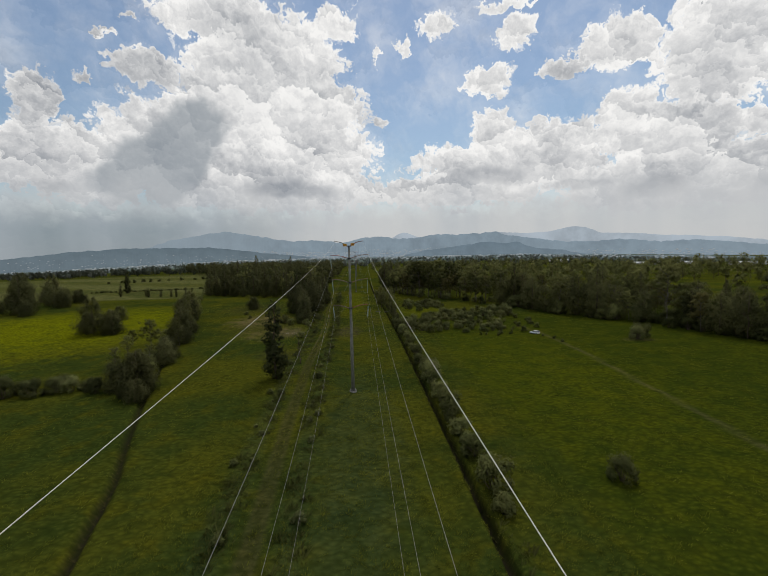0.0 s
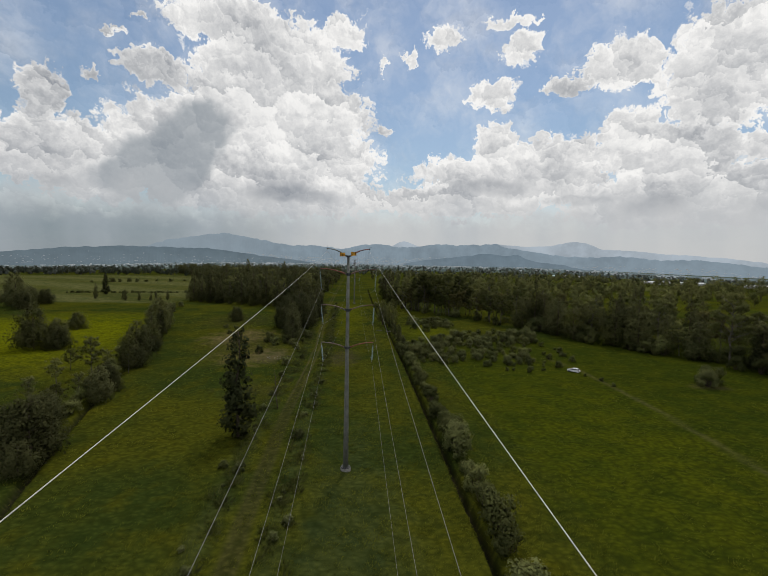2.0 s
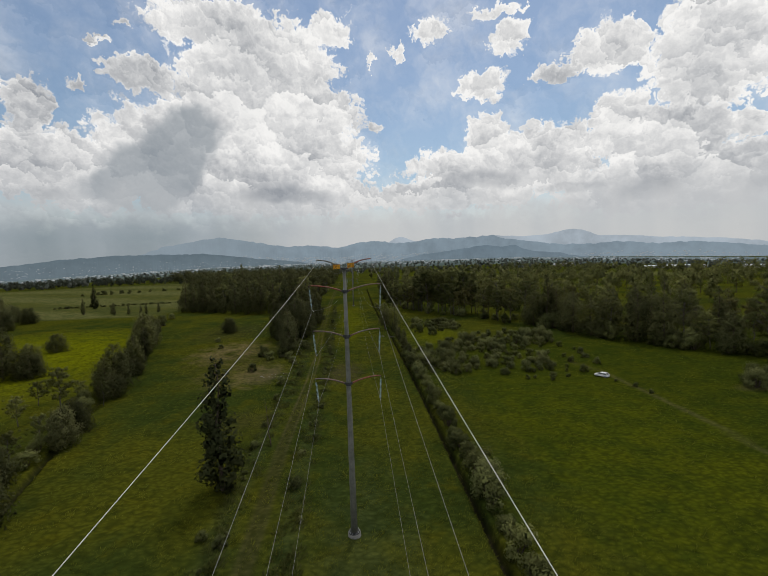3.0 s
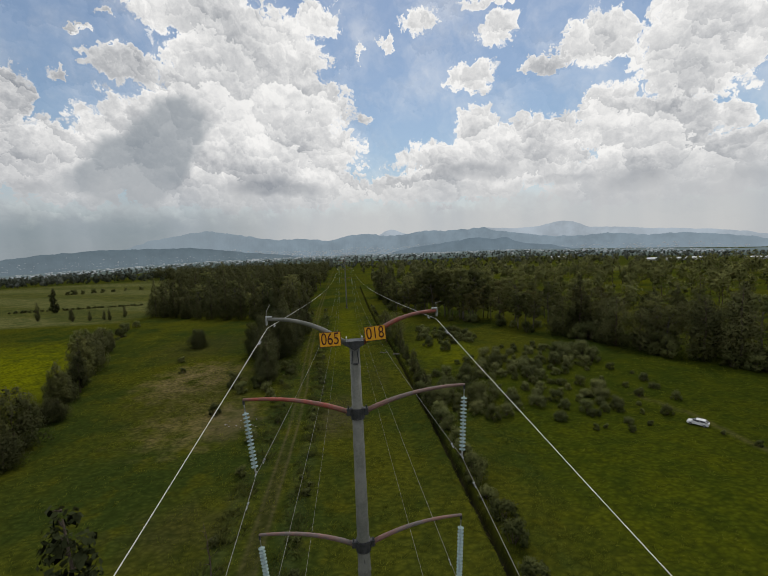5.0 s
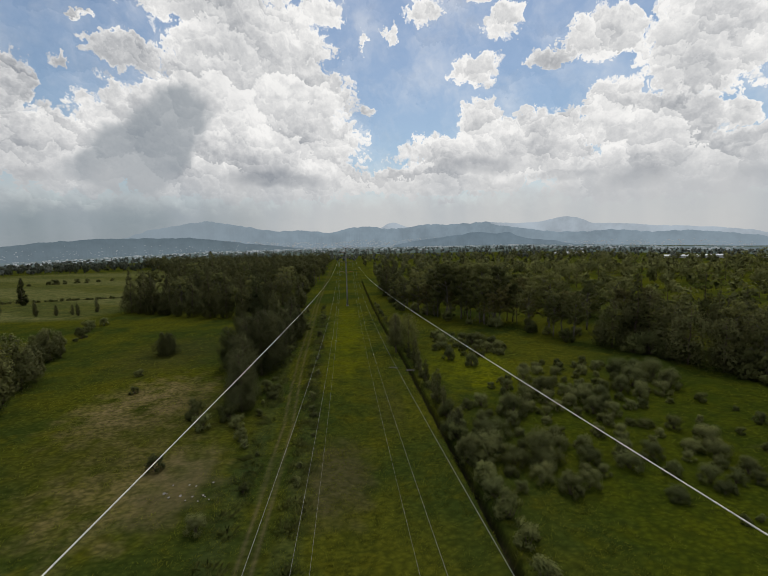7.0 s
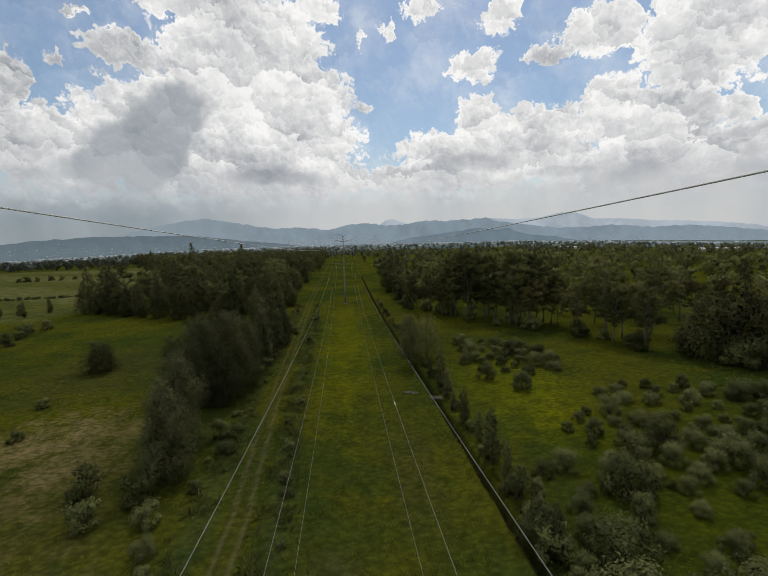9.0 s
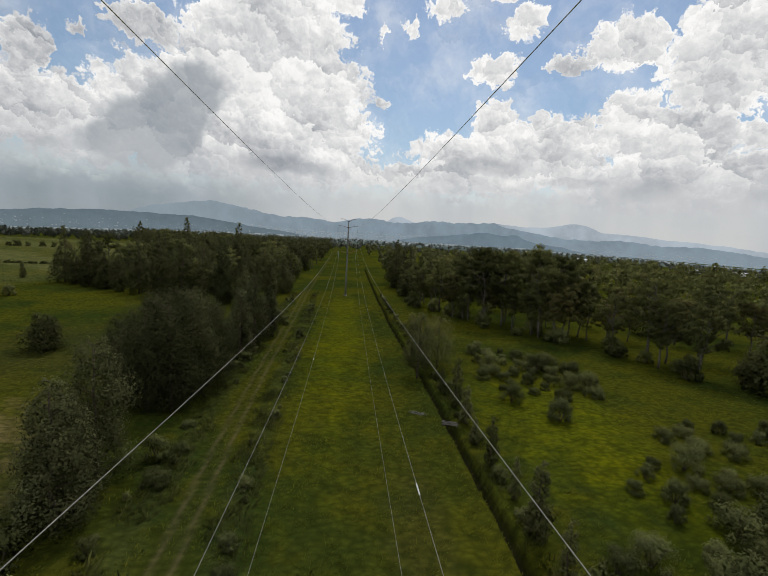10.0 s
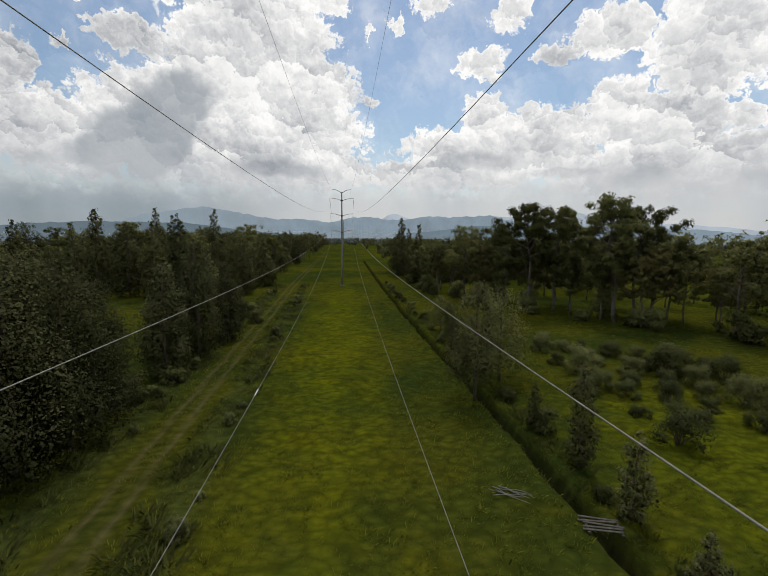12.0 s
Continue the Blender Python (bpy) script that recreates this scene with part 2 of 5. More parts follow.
def ground_material():
    mt, g = material("meadow")
    at = place_of(g)
    big, mid, fine = g.noise(at, 0.028, 4, 0.55), g.noise(at, 0.16, 5, 0.6), g.noise(at, 1.1, 6, 0.68)
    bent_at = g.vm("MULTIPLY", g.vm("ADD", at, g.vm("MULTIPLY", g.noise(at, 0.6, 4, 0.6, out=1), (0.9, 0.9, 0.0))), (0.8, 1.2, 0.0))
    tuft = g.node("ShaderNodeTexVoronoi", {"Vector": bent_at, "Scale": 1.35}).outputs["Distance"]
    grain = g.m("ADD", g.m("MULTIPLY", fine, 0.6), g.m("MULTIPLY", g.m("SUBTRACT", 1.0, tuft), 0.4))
    c = g.mix(g.step(big, 0.40, 0.60), col(0.031, 0.048, 0.0085), col(0.066, 0.074, 0.007))
    c = g.mix(g.m("MULTIPLY", g.step(mid, 0.5, 0.68), 0.55), c, col(0.076, 0.076, 0.005))
    c = g.mix(g.m("MULTIPLY", g.step(mid, 0.46, 0.3), 0.55), c, col(0.018, 0.033, 0.006))
    c = g.mix(g.m("MULTIPLY", g.attribute("weedy"), 0.75), c, g.mix(g.step(mid, 0.35, 0.6), col(0.026, 0.043, 0.016), col(0.048, 0.066, 0.020)))
    # darker east meadow: lusher green, with some lens vignette painted in
    c = g.mix(g.m("MULTIPLY", g.attribute("dense"), 0.85), c, g.mix(g.step(mid, 0.35, 0.65), col(0.028, 0.044, 0.004), col(0.046, 0.060, 0.004)))
    lush = g.attribute("lush")
    c = g.mix(g.m("MULTIPLY", lush, g.step(mid, 0.25, 0.6, 0.5, 1.0)), c, col(0.135, 0.155, 0.003))
    crop = g.attribute("crop")
    c = g.mix(crop, c, g.mix(g.step(mid, 0.35, 0.65), col(0.085, 0.104, 0.034), col(0.150, 0.155, 0.056)))
    dry = g.attribute("dry")
    c = g.mix(g.m("MULTIPLY", dry, g.step(g.m("ADD", mid, g.m("MULTIPLY", fine, 0.4)), 0.5, 0.85)), c, col(0.20, 0.165, 0.07))
    worn = g.attribute("worn")
    c = g.mix(g.m("MULTIPLY", worn, g.step(mid, 0.2, 0.5, 0.6, 0.95)), c, g.mix(fine, col(0.034, 0.036, 0.012), col(0.060, 0.058, 0.021)))
    soil = g.attribute("soil")
    c = g.mix(g.m("MULTIPLY", soil, g.step(g.m("ADD", g.m("MULTIPLY", mid, 0.6), g.m("MULTIPLY", fine, 0.6)), 0.2, 0.6)), c, col(0.118, 0.100, 0.054))
    wet = g.attribute("mud")
    c = g.mix(wet, c, col(0.02, 0.018, 0.012))
    grassy = g.m("SUBTRACT", 1.0, soil)
    # lit tuft tops and shaded gaps between them, painted into the grass colour
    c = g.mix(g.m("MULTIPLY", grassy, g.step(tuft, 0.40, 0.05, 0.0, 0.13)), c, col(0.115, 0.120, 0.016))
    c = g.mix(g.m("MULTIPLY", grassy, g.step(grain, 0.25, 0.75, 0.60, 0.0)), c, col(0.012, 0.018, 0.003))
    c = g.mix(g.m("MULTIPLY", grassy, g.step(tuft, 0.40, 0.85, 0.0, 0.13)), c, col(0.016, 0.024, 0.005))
    c = g.vm("MULTIPLY", c, (1.21, 1.12, 1.15))
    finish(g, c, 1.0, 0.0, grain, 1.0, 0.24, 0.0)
    return mt


MEADOW = ground_material()
GRASS = leaf_material("grass_blades", (0.066, 0.080, 0.010), (0.142, 0.158, 0.018), 0.08)
WEED = leaf_material("weed_leaves", (0.056, 0.067, 0.025), (0.102, 0.115, 0.043), 0.15)
VERGE = leaf_material("verge_weed_leaves", (0.066, 0.080, 0.022), (0.122, 0.136, 0.038), 0.12)
GUM = leaf_material("gum_leaves", (0.064, 0.074, 0.029), (0.136, 0.147, 0.055), 0.25)
GUM_RED = leaf_material("young_gum_leaves", (0.064, 0.066, 0.028), (0.130, 0.124, 0.048), 0.25)
DARK = leaf_material("casuarina_needles", (0.053, 0.059, 0.027), (0.090, 0.097, 0.042), 0.22)
DEEP = leaf_material("deep_green_needles", (0.041, 0.047, 0.023), (0.064, 0.071, 0.033), 0.2)
CYPRESS = leaf_material("cypress_leaves", (0.024, 0.031, 0.014), (0.050, 0.058, 0.025), 0.2)
WILLOW = leaf_material("willow_leaves", (0.056, 0.068, 0.028), (0.122, 0.136, 0.055), 0.2)
# next three: leaf colours paler or bluer, with distance haze painted in
FAR_LEAF = leaf_material("far_leaves_haze_tint", (0.11, 0.132, 0.125), (0.195, 0.22, 0.20), 0.2)
HAZY_DARK = leaf_material("dark_leaves_haze_tint", (0.040, 0.052, 0.042), (0.095, 0.112, 0.085), 0.3)
MID_LEAF = leaf_material("gum_leaves_haze_tint", (0.058, 0.068, 0.032), (0.145, 0.155, 0.072), 0.2)
BARK = plain_material("brown_bark", (0.05, 0.035, 0.025), (0.13, 0.10, 0.075), 3.0, 0.9, bump=0.8, distance=0.05)
PALE_BARK = plain_material("pale_gum_bark", (0.06, 0.052, 0.042), (0.17, 0.15, 0.125), 1.2, 0.8, bump=0.5, distance=0.03)
STEEL = plain_material("galvanised_steel", (0.125, 0.128, 0.108), (0.20, 0.20, 0.175), 1.3, 0.65, 0.0)
RUSTY = plain_material("faded_red_primer", (0.20, 0.12, 0.10), (0.32, 0.075, 0.05), 1.1, 0.6, 0.1)
PINKISH = plain_material("weathered_grey_primer", (0.15, 0.142, 0.135), (0.25, 0.13, 0.105), 0.8, 0.6, 0.15)
BLACK_STEEL = plain_material("dark_bracket_steel", (0.035, 0.037, 0.04), (0.08, 0.08, 0.085), 4.0, 0.55, 0.4)
BRIGHT = plain_material("bright_zinc", (0.30, 0.31, 0.31), (0.50, 0.50, 0.50), 6.0, 0.45, 0.6)
SLEEVE = plain_material("pale_aluminium_sleeve", (0.55, 0.55, 0.54), (0.72, 0.72, 0.71), 5.0, 0.45, 0.3)
EARTH_WIRE = plain_material("pale_galvanised_strand", (0.50, 0.49, 0.45), (0.68, 0.66, 0.61), 9.0, 0.6, 0.0)
WIRE = plain_material("stranded_aluminium", (0.17, 0.165, 0.14), (0.27, 0.26, 0.23), 9.0, 0.6, 0.0)
GLASS_DISC = plain_material("greenish_toughened_glass", (0.22, 0.32, 0.31), (0.38, 0.48, 0.46), 6.0, 0.12, 0.0, 0.7)
SIGN = plain_material("orange_sign_enamel", (0.78, 0.36, 0.015), (0.86, 0.44, 0.03), 5.0, 0.5)
INK = plain_material("dark_red_lettering", (0.06, 0.012, 0.012), (0.10, 0.02, 0.015), 8.0, 0.5)
CONCRETE = plain_material("weathered_concrete", (0.17, 0.165, 0.15), (0.33, 0.32, 0.30), 2.0, 0.85, bump=0.6, distance=0.02)
RUBBLE = plain_material("dusty_stone", (0.16, 0.15, 0.135), (0.36, 0.34, 0.31), 2.0, 0.9, bump=0.6, distance=0.02)
STICK = plain_material("bleached_dead_wood", (0.12, 0.115, 0.10), (0.27, 0.26, 0.235), 5.0, 0.9, bump=0.5, distance=0.01)
PLANK = plain_material("grey_weathered_timber", (0.045, 0.04, 0.034), (0.12, 0.108, 0.092), 4.0, 0.85, bump=0.6, distance=0.02)
CAR_PAINT = plain_material("white_car_paint", (0.74, 0.74, 0.74), (0.82, 0.82, 0.82), 2.0, 0.25, 0.0, 0.6, bump=0.0)
CAR_GLASS = plain_material("dark_car_glass", (0.012, 0.014, 0.016), (0.02, 0.022, 0.025), 2.0, 0.08, 0.0, 0.7, bump=0.0)
RUBBER = plain_material("black_rubber", (0.015, 0.015, 0.015), (0.03, 0.03, 0.03), 8.0, 0.85)
# far plaster, over half of it a blue-grey glow standing in for haze
FAR_HOUSE, air_nodes = material("pale_plaster_haze_glow")
air_nodes.node("ShaderNodeOutputMaterial", {0: air_nodes.node("ShaderNodeMixShader", {
    0: 0.55, 1: air_nodes.node("ShaderNodeBsdfDiffuse", {0: col(0.60, 0.59, 0.57)}).outputs[0], 2: air_nodes.node("ShaderNodeEmission", {0: col(0.30, 0.34, 0.37)}).outputs[0]}).outputs[0]})
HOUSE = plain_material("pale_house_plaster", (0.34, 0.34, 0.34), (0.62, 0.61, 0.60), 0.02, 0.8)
ROOF_METAL = plain_material("white_sheet_roof", (0.62, 0.63, 0.64), (0.78, 0.79, 0.80), 0.1, 0.45)


# ---- mesh helpers ----
def fast_mesh(name, verts, faces, mats, smooth=False, normals=None):
    """A mesh from arrays: faces all have the same number of corners; normals, if given, one for each vertex."""
    verts, faces = np.asarray(verts, np.float32), np.asarray(faces, np.int32)
    me = bpy.data.meshes.new(name)
    me.vertices.add(len(verts))
    me.vertices.foreach_set("co", verts.ravel())
    me.loops.add(faces.size)
    me.loops.foreach_set("vertex_index", faces.ravel())
    me.polygons.add(len(faces))
    me.polygons.foreach_set("loop_start", np.arange(len(faces), dtype=np.int32) * faces.shape[1])
    me.update(calc_edges=True)
    for mt in mats if isinstance(mats, (list, tuple)) else [mats]:
        me.materials.append(mt)
    if smooth:
        me.polygons.foreach_set("use_smooth", np.ones(len(faces), bool))
    if normals is not None:
        me.attributes.new("soft_normal", "FLOAT_VECTOR", "POINT").data.foreach_set("vector", np.asarray(normals, np.float32).ravel())
    return me


def part(name, source, mt, parent, label=""):
    """One mesh object under a thing or a part; source is a bmesh or a mesh."""
    if isinstance(source, bmesh.types.BMesh):
        me = bpy.data.meshes.new(name)
        source.to_mesh(me)
        source.free()
        me.materials.append(mt)
    else:
        me = source
    ob = new(name, me)
    ob.parent = parent
    if label:
        tagged(ob, label)
    return ob


def tube(points, radii, sides=8, cap=True):
    """Vertices and quads of a bent, tapering tube."""
    pts = np.asarray(points, float)
    radii = np.asarray(radii, float) * np.ones(len(pts))
    way = np.gradient(pts, axis=0)
    way /= np.linalg.norm(way, axis=1, keepdims=True) + 1e-9
    ref = np.array([0.0, 0.0, 1.0]) if abs(way[:, 2]).mean() < 0.8 else np.array([0.0, 1.0, 0.0])
    side = np.cross(way, ref)
    side /= np.linalg.norm(side, axis=1, keepdims=True) + 1e-9
    up = np.cross(side, way)
    ang = np.arange(sides) * 2 * np.pi / sides
    ring = side[:, None] * np.cos(ang)[None, :, None] + up[:, None] * np.sin(ang)[None, :, None]
    v = (pts[:, None] + ring * radii[:, None, None]).reshape(-1, 3)
    i, j = np.meshgrid(np.arange(len(pts) - 1), np.arange(sides), indexing="ij")
    a, b = i * sides + j, i * sides + (j + 1) % sides
    f = np.stack([a, b, b + sides, a + sides], -1).reshape(-1, 4)
    if cap:
        n = len(v)
        v = np.vstack([v, pts[0], pts[-1]])
        k, k2 = np.arange(0, sides, 2), (len(pts) - 1) * sides
        f = np.vstack([f, np.stack([np.full(len(k), n), (k + 2) % sides, (k + 1) % sides, k], -1),
                       np.stack([np.full(len(k), n + 1), k2 + k, k2 + (k + 1) % sides, k2 + (k + 2) % sides], -1)])
    return v, f


def joined(pieces):
    vs, fs, n = [], [], 0
    for v, f in pieces:
        vs.append(v)
        fs.append(np.asarray(f) + n)
        n += len(v)
    return np.vstack(vs), np.vstack(fs)


def box(bm, size, at=(0, 0, 0), turn=(0, 0, 0), bevel=0.0):
    """Adds a box to a bmesh."""
    made = bmesh.ops.create_cube(bm, size=1.0, matrix=pose(*at, *turn) @ Matrix.Diagonal((*size, 1)))
    if bevel:
        edges = {e for v in made["verts"] for e in v.link_edges}
        bmesh.ops.bevel(bm, geom=list(edges), offset=bevel, segments=1, affect="EDGES", clamp_overlap=True)
    return bm


def leaves(rng, centres, radii, n, size, up=0.35, out=1.0, inner=0.5, core=0.25):
    """Small bent-cornered leaf sprays scattered through a set of ellipsoids, denser near their skins, with larger sprays filling their hearts, and the rounded clumps' normals."""
    centres, radii = np.asarray(centres, float), np.asarray(radii, float)
    w = radii.prod(axis=1) ** (2 / 3)
    k = rng.choice(len(centres), n, p=w / w.sum())
    d = rng.normal(size=(n, 3))
    d /= np.linalg.norm(d, axis=1, keepdims=True)
    heart = np.arange(n)[:, None] < core * n
    p = centres[k] + d * radii[k] * np.where(heart, 0.15 + 0.5 * rng.random((n, 1)), inner + (1 - inner) * rng.random((n, 1)) ** 0.6)
    nrm = d * out + rng.normal(size=(n, 3)) * 0.45 + [0, 0, up]
    nrm /= np.linalg.norm(nrm, axis=1, keepdims=True)
    t = np.cross(nrm, rng.normal(size=(n, 3)))
    t /= np.linalg.norm(t, axis=1, keepdims=True) + 1e-9
    b = np.cross(nrm, t)
    s = size * (0.55 + 0.9 * rng.random((n, 1))) * np.where(heart, 1.5, 1.0)
    c = [p + t * s * 0.62, p + b * s * (0.25 + 0.2 * rng.random((n, 1))) + nrm * s * 0.12, p - t * s * 0.55, p - b * s * (0.25 + 0.2 * rng.random((n, 1)))]
    middle = centres.mean(axis=0)
    whole = (p - middle) / (np.abs(centres - middle).max(axis=0) + radii.mean(axis=0))
    soft = d * 0.75 + whole * 0.55 + nrm * 0.28 + [0, 0, 0.14]
    soft /= np.linalg.norm(soft, axis=1, keepdims=True)
    return np.stack(c, 1).reshape(-1, 3), np.arange(4 * n).reshape(-1, 4), np.repeat(soft, 4, axis=0)


# ---- lie of the land ----
def waves(x, y, size, seed, octaves=3):
    """Smooth uneven relief, about -1 to 1."""
    rng = np.random.default_rng(seed)
    total = np.zeros_like(np.asarray(x, float))
    for o in range(octaves):
        for _ in range(4):
            a, ph = rng.random() * 2 * np.pi, rng.random() * 6.28
            k = 2 * np.pi / (size / 1.9**o) * (0.7 + 0.6 * rng.random())
            total = total + np.sin((x * np.cos(a) + y * np.sin(a)) * k + ph) / 1.7**o
    return total / 4


def along(points, y):
    xs, ys = zip(*points)
    return np.interp(y, ys, xs)


DITCH_RIGHT = [(17.2, -300), (17.0, -50), (16.6, 30), (16.1, 75), (15.5, 100), (14.95, 127), (14.3, 150), (13.2, 175), (12.4, 195), (11.2, 252), (9.0, 485), (4.0, 900)]
TRACK = [(-8.0, -300), (-9.8, -55), (-12.2, -12), (-13.6, 27), (-13.5, 62), (-14.1, 97), (-15.7, 120), (-17.2, 150), (-18.6, 190), (-20.0, 228), (-21.2, 256), (-22.5, 310), (-26.0, 480), (-34.0, 900)]
DITCH_LEFT = [(-14.0, -100), (-28.0, -53), (-33.0, -35), (-38.5, -22), (-45.5, -4), (-53.0, 17), (-64.0, 53), (-80.0, 106), (-102.0, 161), (-119.0, 221), (-150, 300)]


def ditch_left(x, y):
    return np.where((y > -110) & (y < 300), np.abs(x - along(DITCH_LEFT, y)) * 0.94, 99.0)


def land(x, y):
    x, y = np.asarray(x, float), np.asarray(y, float)
    far = np.hypot(x, y)
    z = 0.16 * waves(x, y, 23, 1) + 0.13 * waves(x, y, 5, 2, 2) + 0.12 * waves(x, 1.6 * y, 3.4, 8, 2)
    z = z * np.clip(1.4 - far / 900, 0.2, 1)
    turn = np.abs(np.degrees(np.arctan2(x, np.maximum(y, 1.0))) - 3.0)
    z = z - 0.018 * np.clip(far - 700, 0, 2600) * np.clip((turn - 20) / 22, 0, 1)
    d = np.abs(x - along(DITCH_RIGHT, y))
    z = z - 1.5 * np.clip(1.5 - d / 0.5, 0, 1) * (y < 420) + 0.22 * np.exp(-(((d - 1.4) / 0.7) ** 2))
    z = z - 1.2 * np.clip(1.35 - ditch_left(x, y) / 0.6, 0, 1)
    t = x - along(TRACK, y)
    z = np.where(np.abs(t) < 2.6, z * 0.3 - 0.10 - 0.09 * np.exp(-(((np.abs(t) - 0.85) / 0.3) ** 2)), z)
    pit = np.hypot((x + 4.5) / 7.0, (y - 72) / 13.0)
    return z - 0.35 * np.clip(1.1 - pit, 0, 0.5)


def height(x, y):
    return float(land(np.array([x]), np.array([y]))[0])


def spread(stops):
    """Grid lines from (place, spacing) stops."""
    out = [stops[0][0]]
    while out[-1] < stops[-1][0]:
        out.append(out[-1] + float(np.interp(out[-1], [s[0] for s in stops], [s[1] for s in stops])))
    return np.array(out)


def build_ground():
    xs = spread([(-4950, 500), (-700, 60), (-200, 6), (-110, 1.5), (-64, 1.0), (-56, 0.5), (-24, 0.45), (-8, 0.45), (8, 0.9), (10, 0.25), (18, 0.25), (24, 0.9), (90, 1.6), (200, 6), (700, 60), (4950, 500)])
    ys = spread([(-4000, 500), (-400, 60), (-110, 2.0), (-70, 0.9), (170, 0.9), (300, 2.2), (700, 12), (1500, 60), (4950, 400)])
    gx, gy = np.meshgrid(xs, ys)
    x, y = gx.ravel(), gy.ravel()
    v = np.stack([x, y, land(x, y)], -1)
    nx = len(xs)
    i, j = np.meshgrid(np.arange(len(ys) - 1), np.arange(nx - 1), indexing="ij")
    a = (i * nx + j).ravel()
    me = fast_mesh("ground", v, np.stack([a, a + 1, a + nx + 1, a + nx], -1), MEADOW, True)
    t = np.abs(x - along(TRACK, y))
    ragged = 0.35 * waves(x, y, 6, 7)
    soil = np.clip(1.2 - np.abs(t - 0.9 + ragged * 0.15) / 0.32, 0, 1) * (0.10 + 0.38 * np.clip((y - 20) / 50, 0, 1))
    soil = np.maximum(soil, 0.22 * np.clip(1.6 - 1.5 * np.hypot((x + 4.0) / 6.0, (y - 76) / 13.0) + ragged, 0, 1))
    soil = np.maximum(soil, 0.45 * np.clip(1.5 - 1.5 * np.hypot((x + 28) / 8.0, (y - 78) / 14.0) + ragged, 0, 1))
    soil = np.maximum(soil, 0.5 * np.clip(1.5 - 2.0 * np.hypot((x - 98) / 8.0, (y - 44) / 5.0) + ragged, 0, 1))
    foot = np.abs(x - np.interp(y, [-60, -20, 30, 62, 80], [62, 66, 70, 70, 66]))
    soil = np.maximum(soil, 0.32 * np.clip(1.3 - foot / 0.8, 0, 1) * (y > -60) * (y < 78))
    worn = 0.75 * np.clip(1.7 - t / 1.0, 0, 1) * np.clip((75 - y) / 25, 0.3, 1)
    worn = np.maximum(worn, 0.85 * np.clip(1.7 - 1.5 * np.hypot((x + 4.0) / 6.5, (y - 77) / 13.0) + ragged, 0, 1))
    worn = np.maximum(worn, 0.5 * np.clip(1.6 - 1.5 * np.hypot((x + 42) / 20.0, (y - 100) / 32.0) + ragged, 0, 1))
    worn = np.maximum(worn, 0.55 * np.clip(1.6 - 1.5 * np.hypot((x + 62) / 22.0, (y - 160) / 30.0) + ragged, 0, 1))
    worn = np.maximum(worn, 0.45 * np.clip(1.6 - 1.5 * np.hypot((x - 7) / 4.0, (y - 104) / 16.0) + ragged, 0, 1))
    worn = np.maximum(worn, 0.6 * np.clip(1.5 - 1.5 * np.hypot((x + 25) / 9.0, (y - 40) / 9.0) + 1.3 * ragged, 0, 1))
    worn = np.maximum(worn, 0.5 * np.clip(1.5 - 1.5 * np.hypot((x + 27) / 7.0, (y - 74) / 10.0) + 1.3 * ragged, 0, 1))
    weedy = np.clip(1.5 - 1.4 * np.hypot((x - 1) / 10.0, (y + 25) / 50.0) + ragged, 0, 1)
    weedy = np.maximum(weedy, 0.8 * np.clip(1.5 - np.abs(t - 4.3) / 1.6 + ragged, 0, 1) * (y < 240))
    dry = np.clip(1.8 - 1.6 * np.hypot((x + 48) / 15.0, (y - 112) / 20.0) + 1.2 * ragged, 0, 1)
    dry = np.maximum(dry, np.clip(1.5 - 1.5 * np.hypot((x + 36) / 14.0, (y - 78) / 18.0) + 1.5 * ragged, 0, 1) * 0.6)
    lush = np.clip(1.7 - 1.5 * np.hypot((x + 135) / 70.0, (y - 110) / 75.0) + ragged, 0, 1) * (x < along(DITCH_LEFT, y) - 2)
    lush = np.maximum(lush, 0.6 * np.clip(1.6 - 1.6 * np.hypot((x - 32) / 16.0, (y - 130) / 28.0) + ragged, 0, 1))
    lush = np.maximum(lush, 0.62 * np.clip(1.6 - 1.5 * np.hypot((x + 3) / 9.0, (y - 185) / 75.0) + ragged, 0, 1))
    lush = np.maximum(lush, 0.15 * np.clip(1.5 - 1.3 * np.hypot((x - 50) / 26.0, (y - 20) / 60.0) + ragged, 0, 1))
    lush = np.maximum(lush, 0.4 * np.clip(waves(x, y, 60, 12, 2) + 0.3, 0, 1) * (y > 200) * (y < 950) * (x > 25) * (x < 520))
    crop = np.clip((y - 235) / 12.0, 0, 1) * np.clip((-132 - x + 0.15 * (y - 250)) / 10.0, 0, 1) * np.clip((760 - y) / 60, 0, 1) * (0.45 + 0.45 * (np.sin((0.55 * x + y) / 17.0 + 0.6 * waves(x, y, 150, 9, 2)) > -0.2))
    crop = np.maximum(crop, (np.abs(y - 640 + 0.25 * x) < 60) * (x > 170) * (x < 460) * 0.8)
    # mask of the east meadow's lusher green and painted-in vignette
    dense = np.clip((x - 24) / 10 + ragged, 0, 1) * np.clip((124 - y) / 18 + ragged, 0, 1) * (y > -300)
    mud = np.clip(1.4 - np.abs(x - along(DITCH_RIGHT, y)) / 0.5, 0, 1) * (y < 420)
    mud = np.maximum(mud, np.clip(1.35 - ditch_left(x, y) / 0.6, 0, 1) * (y < 60))
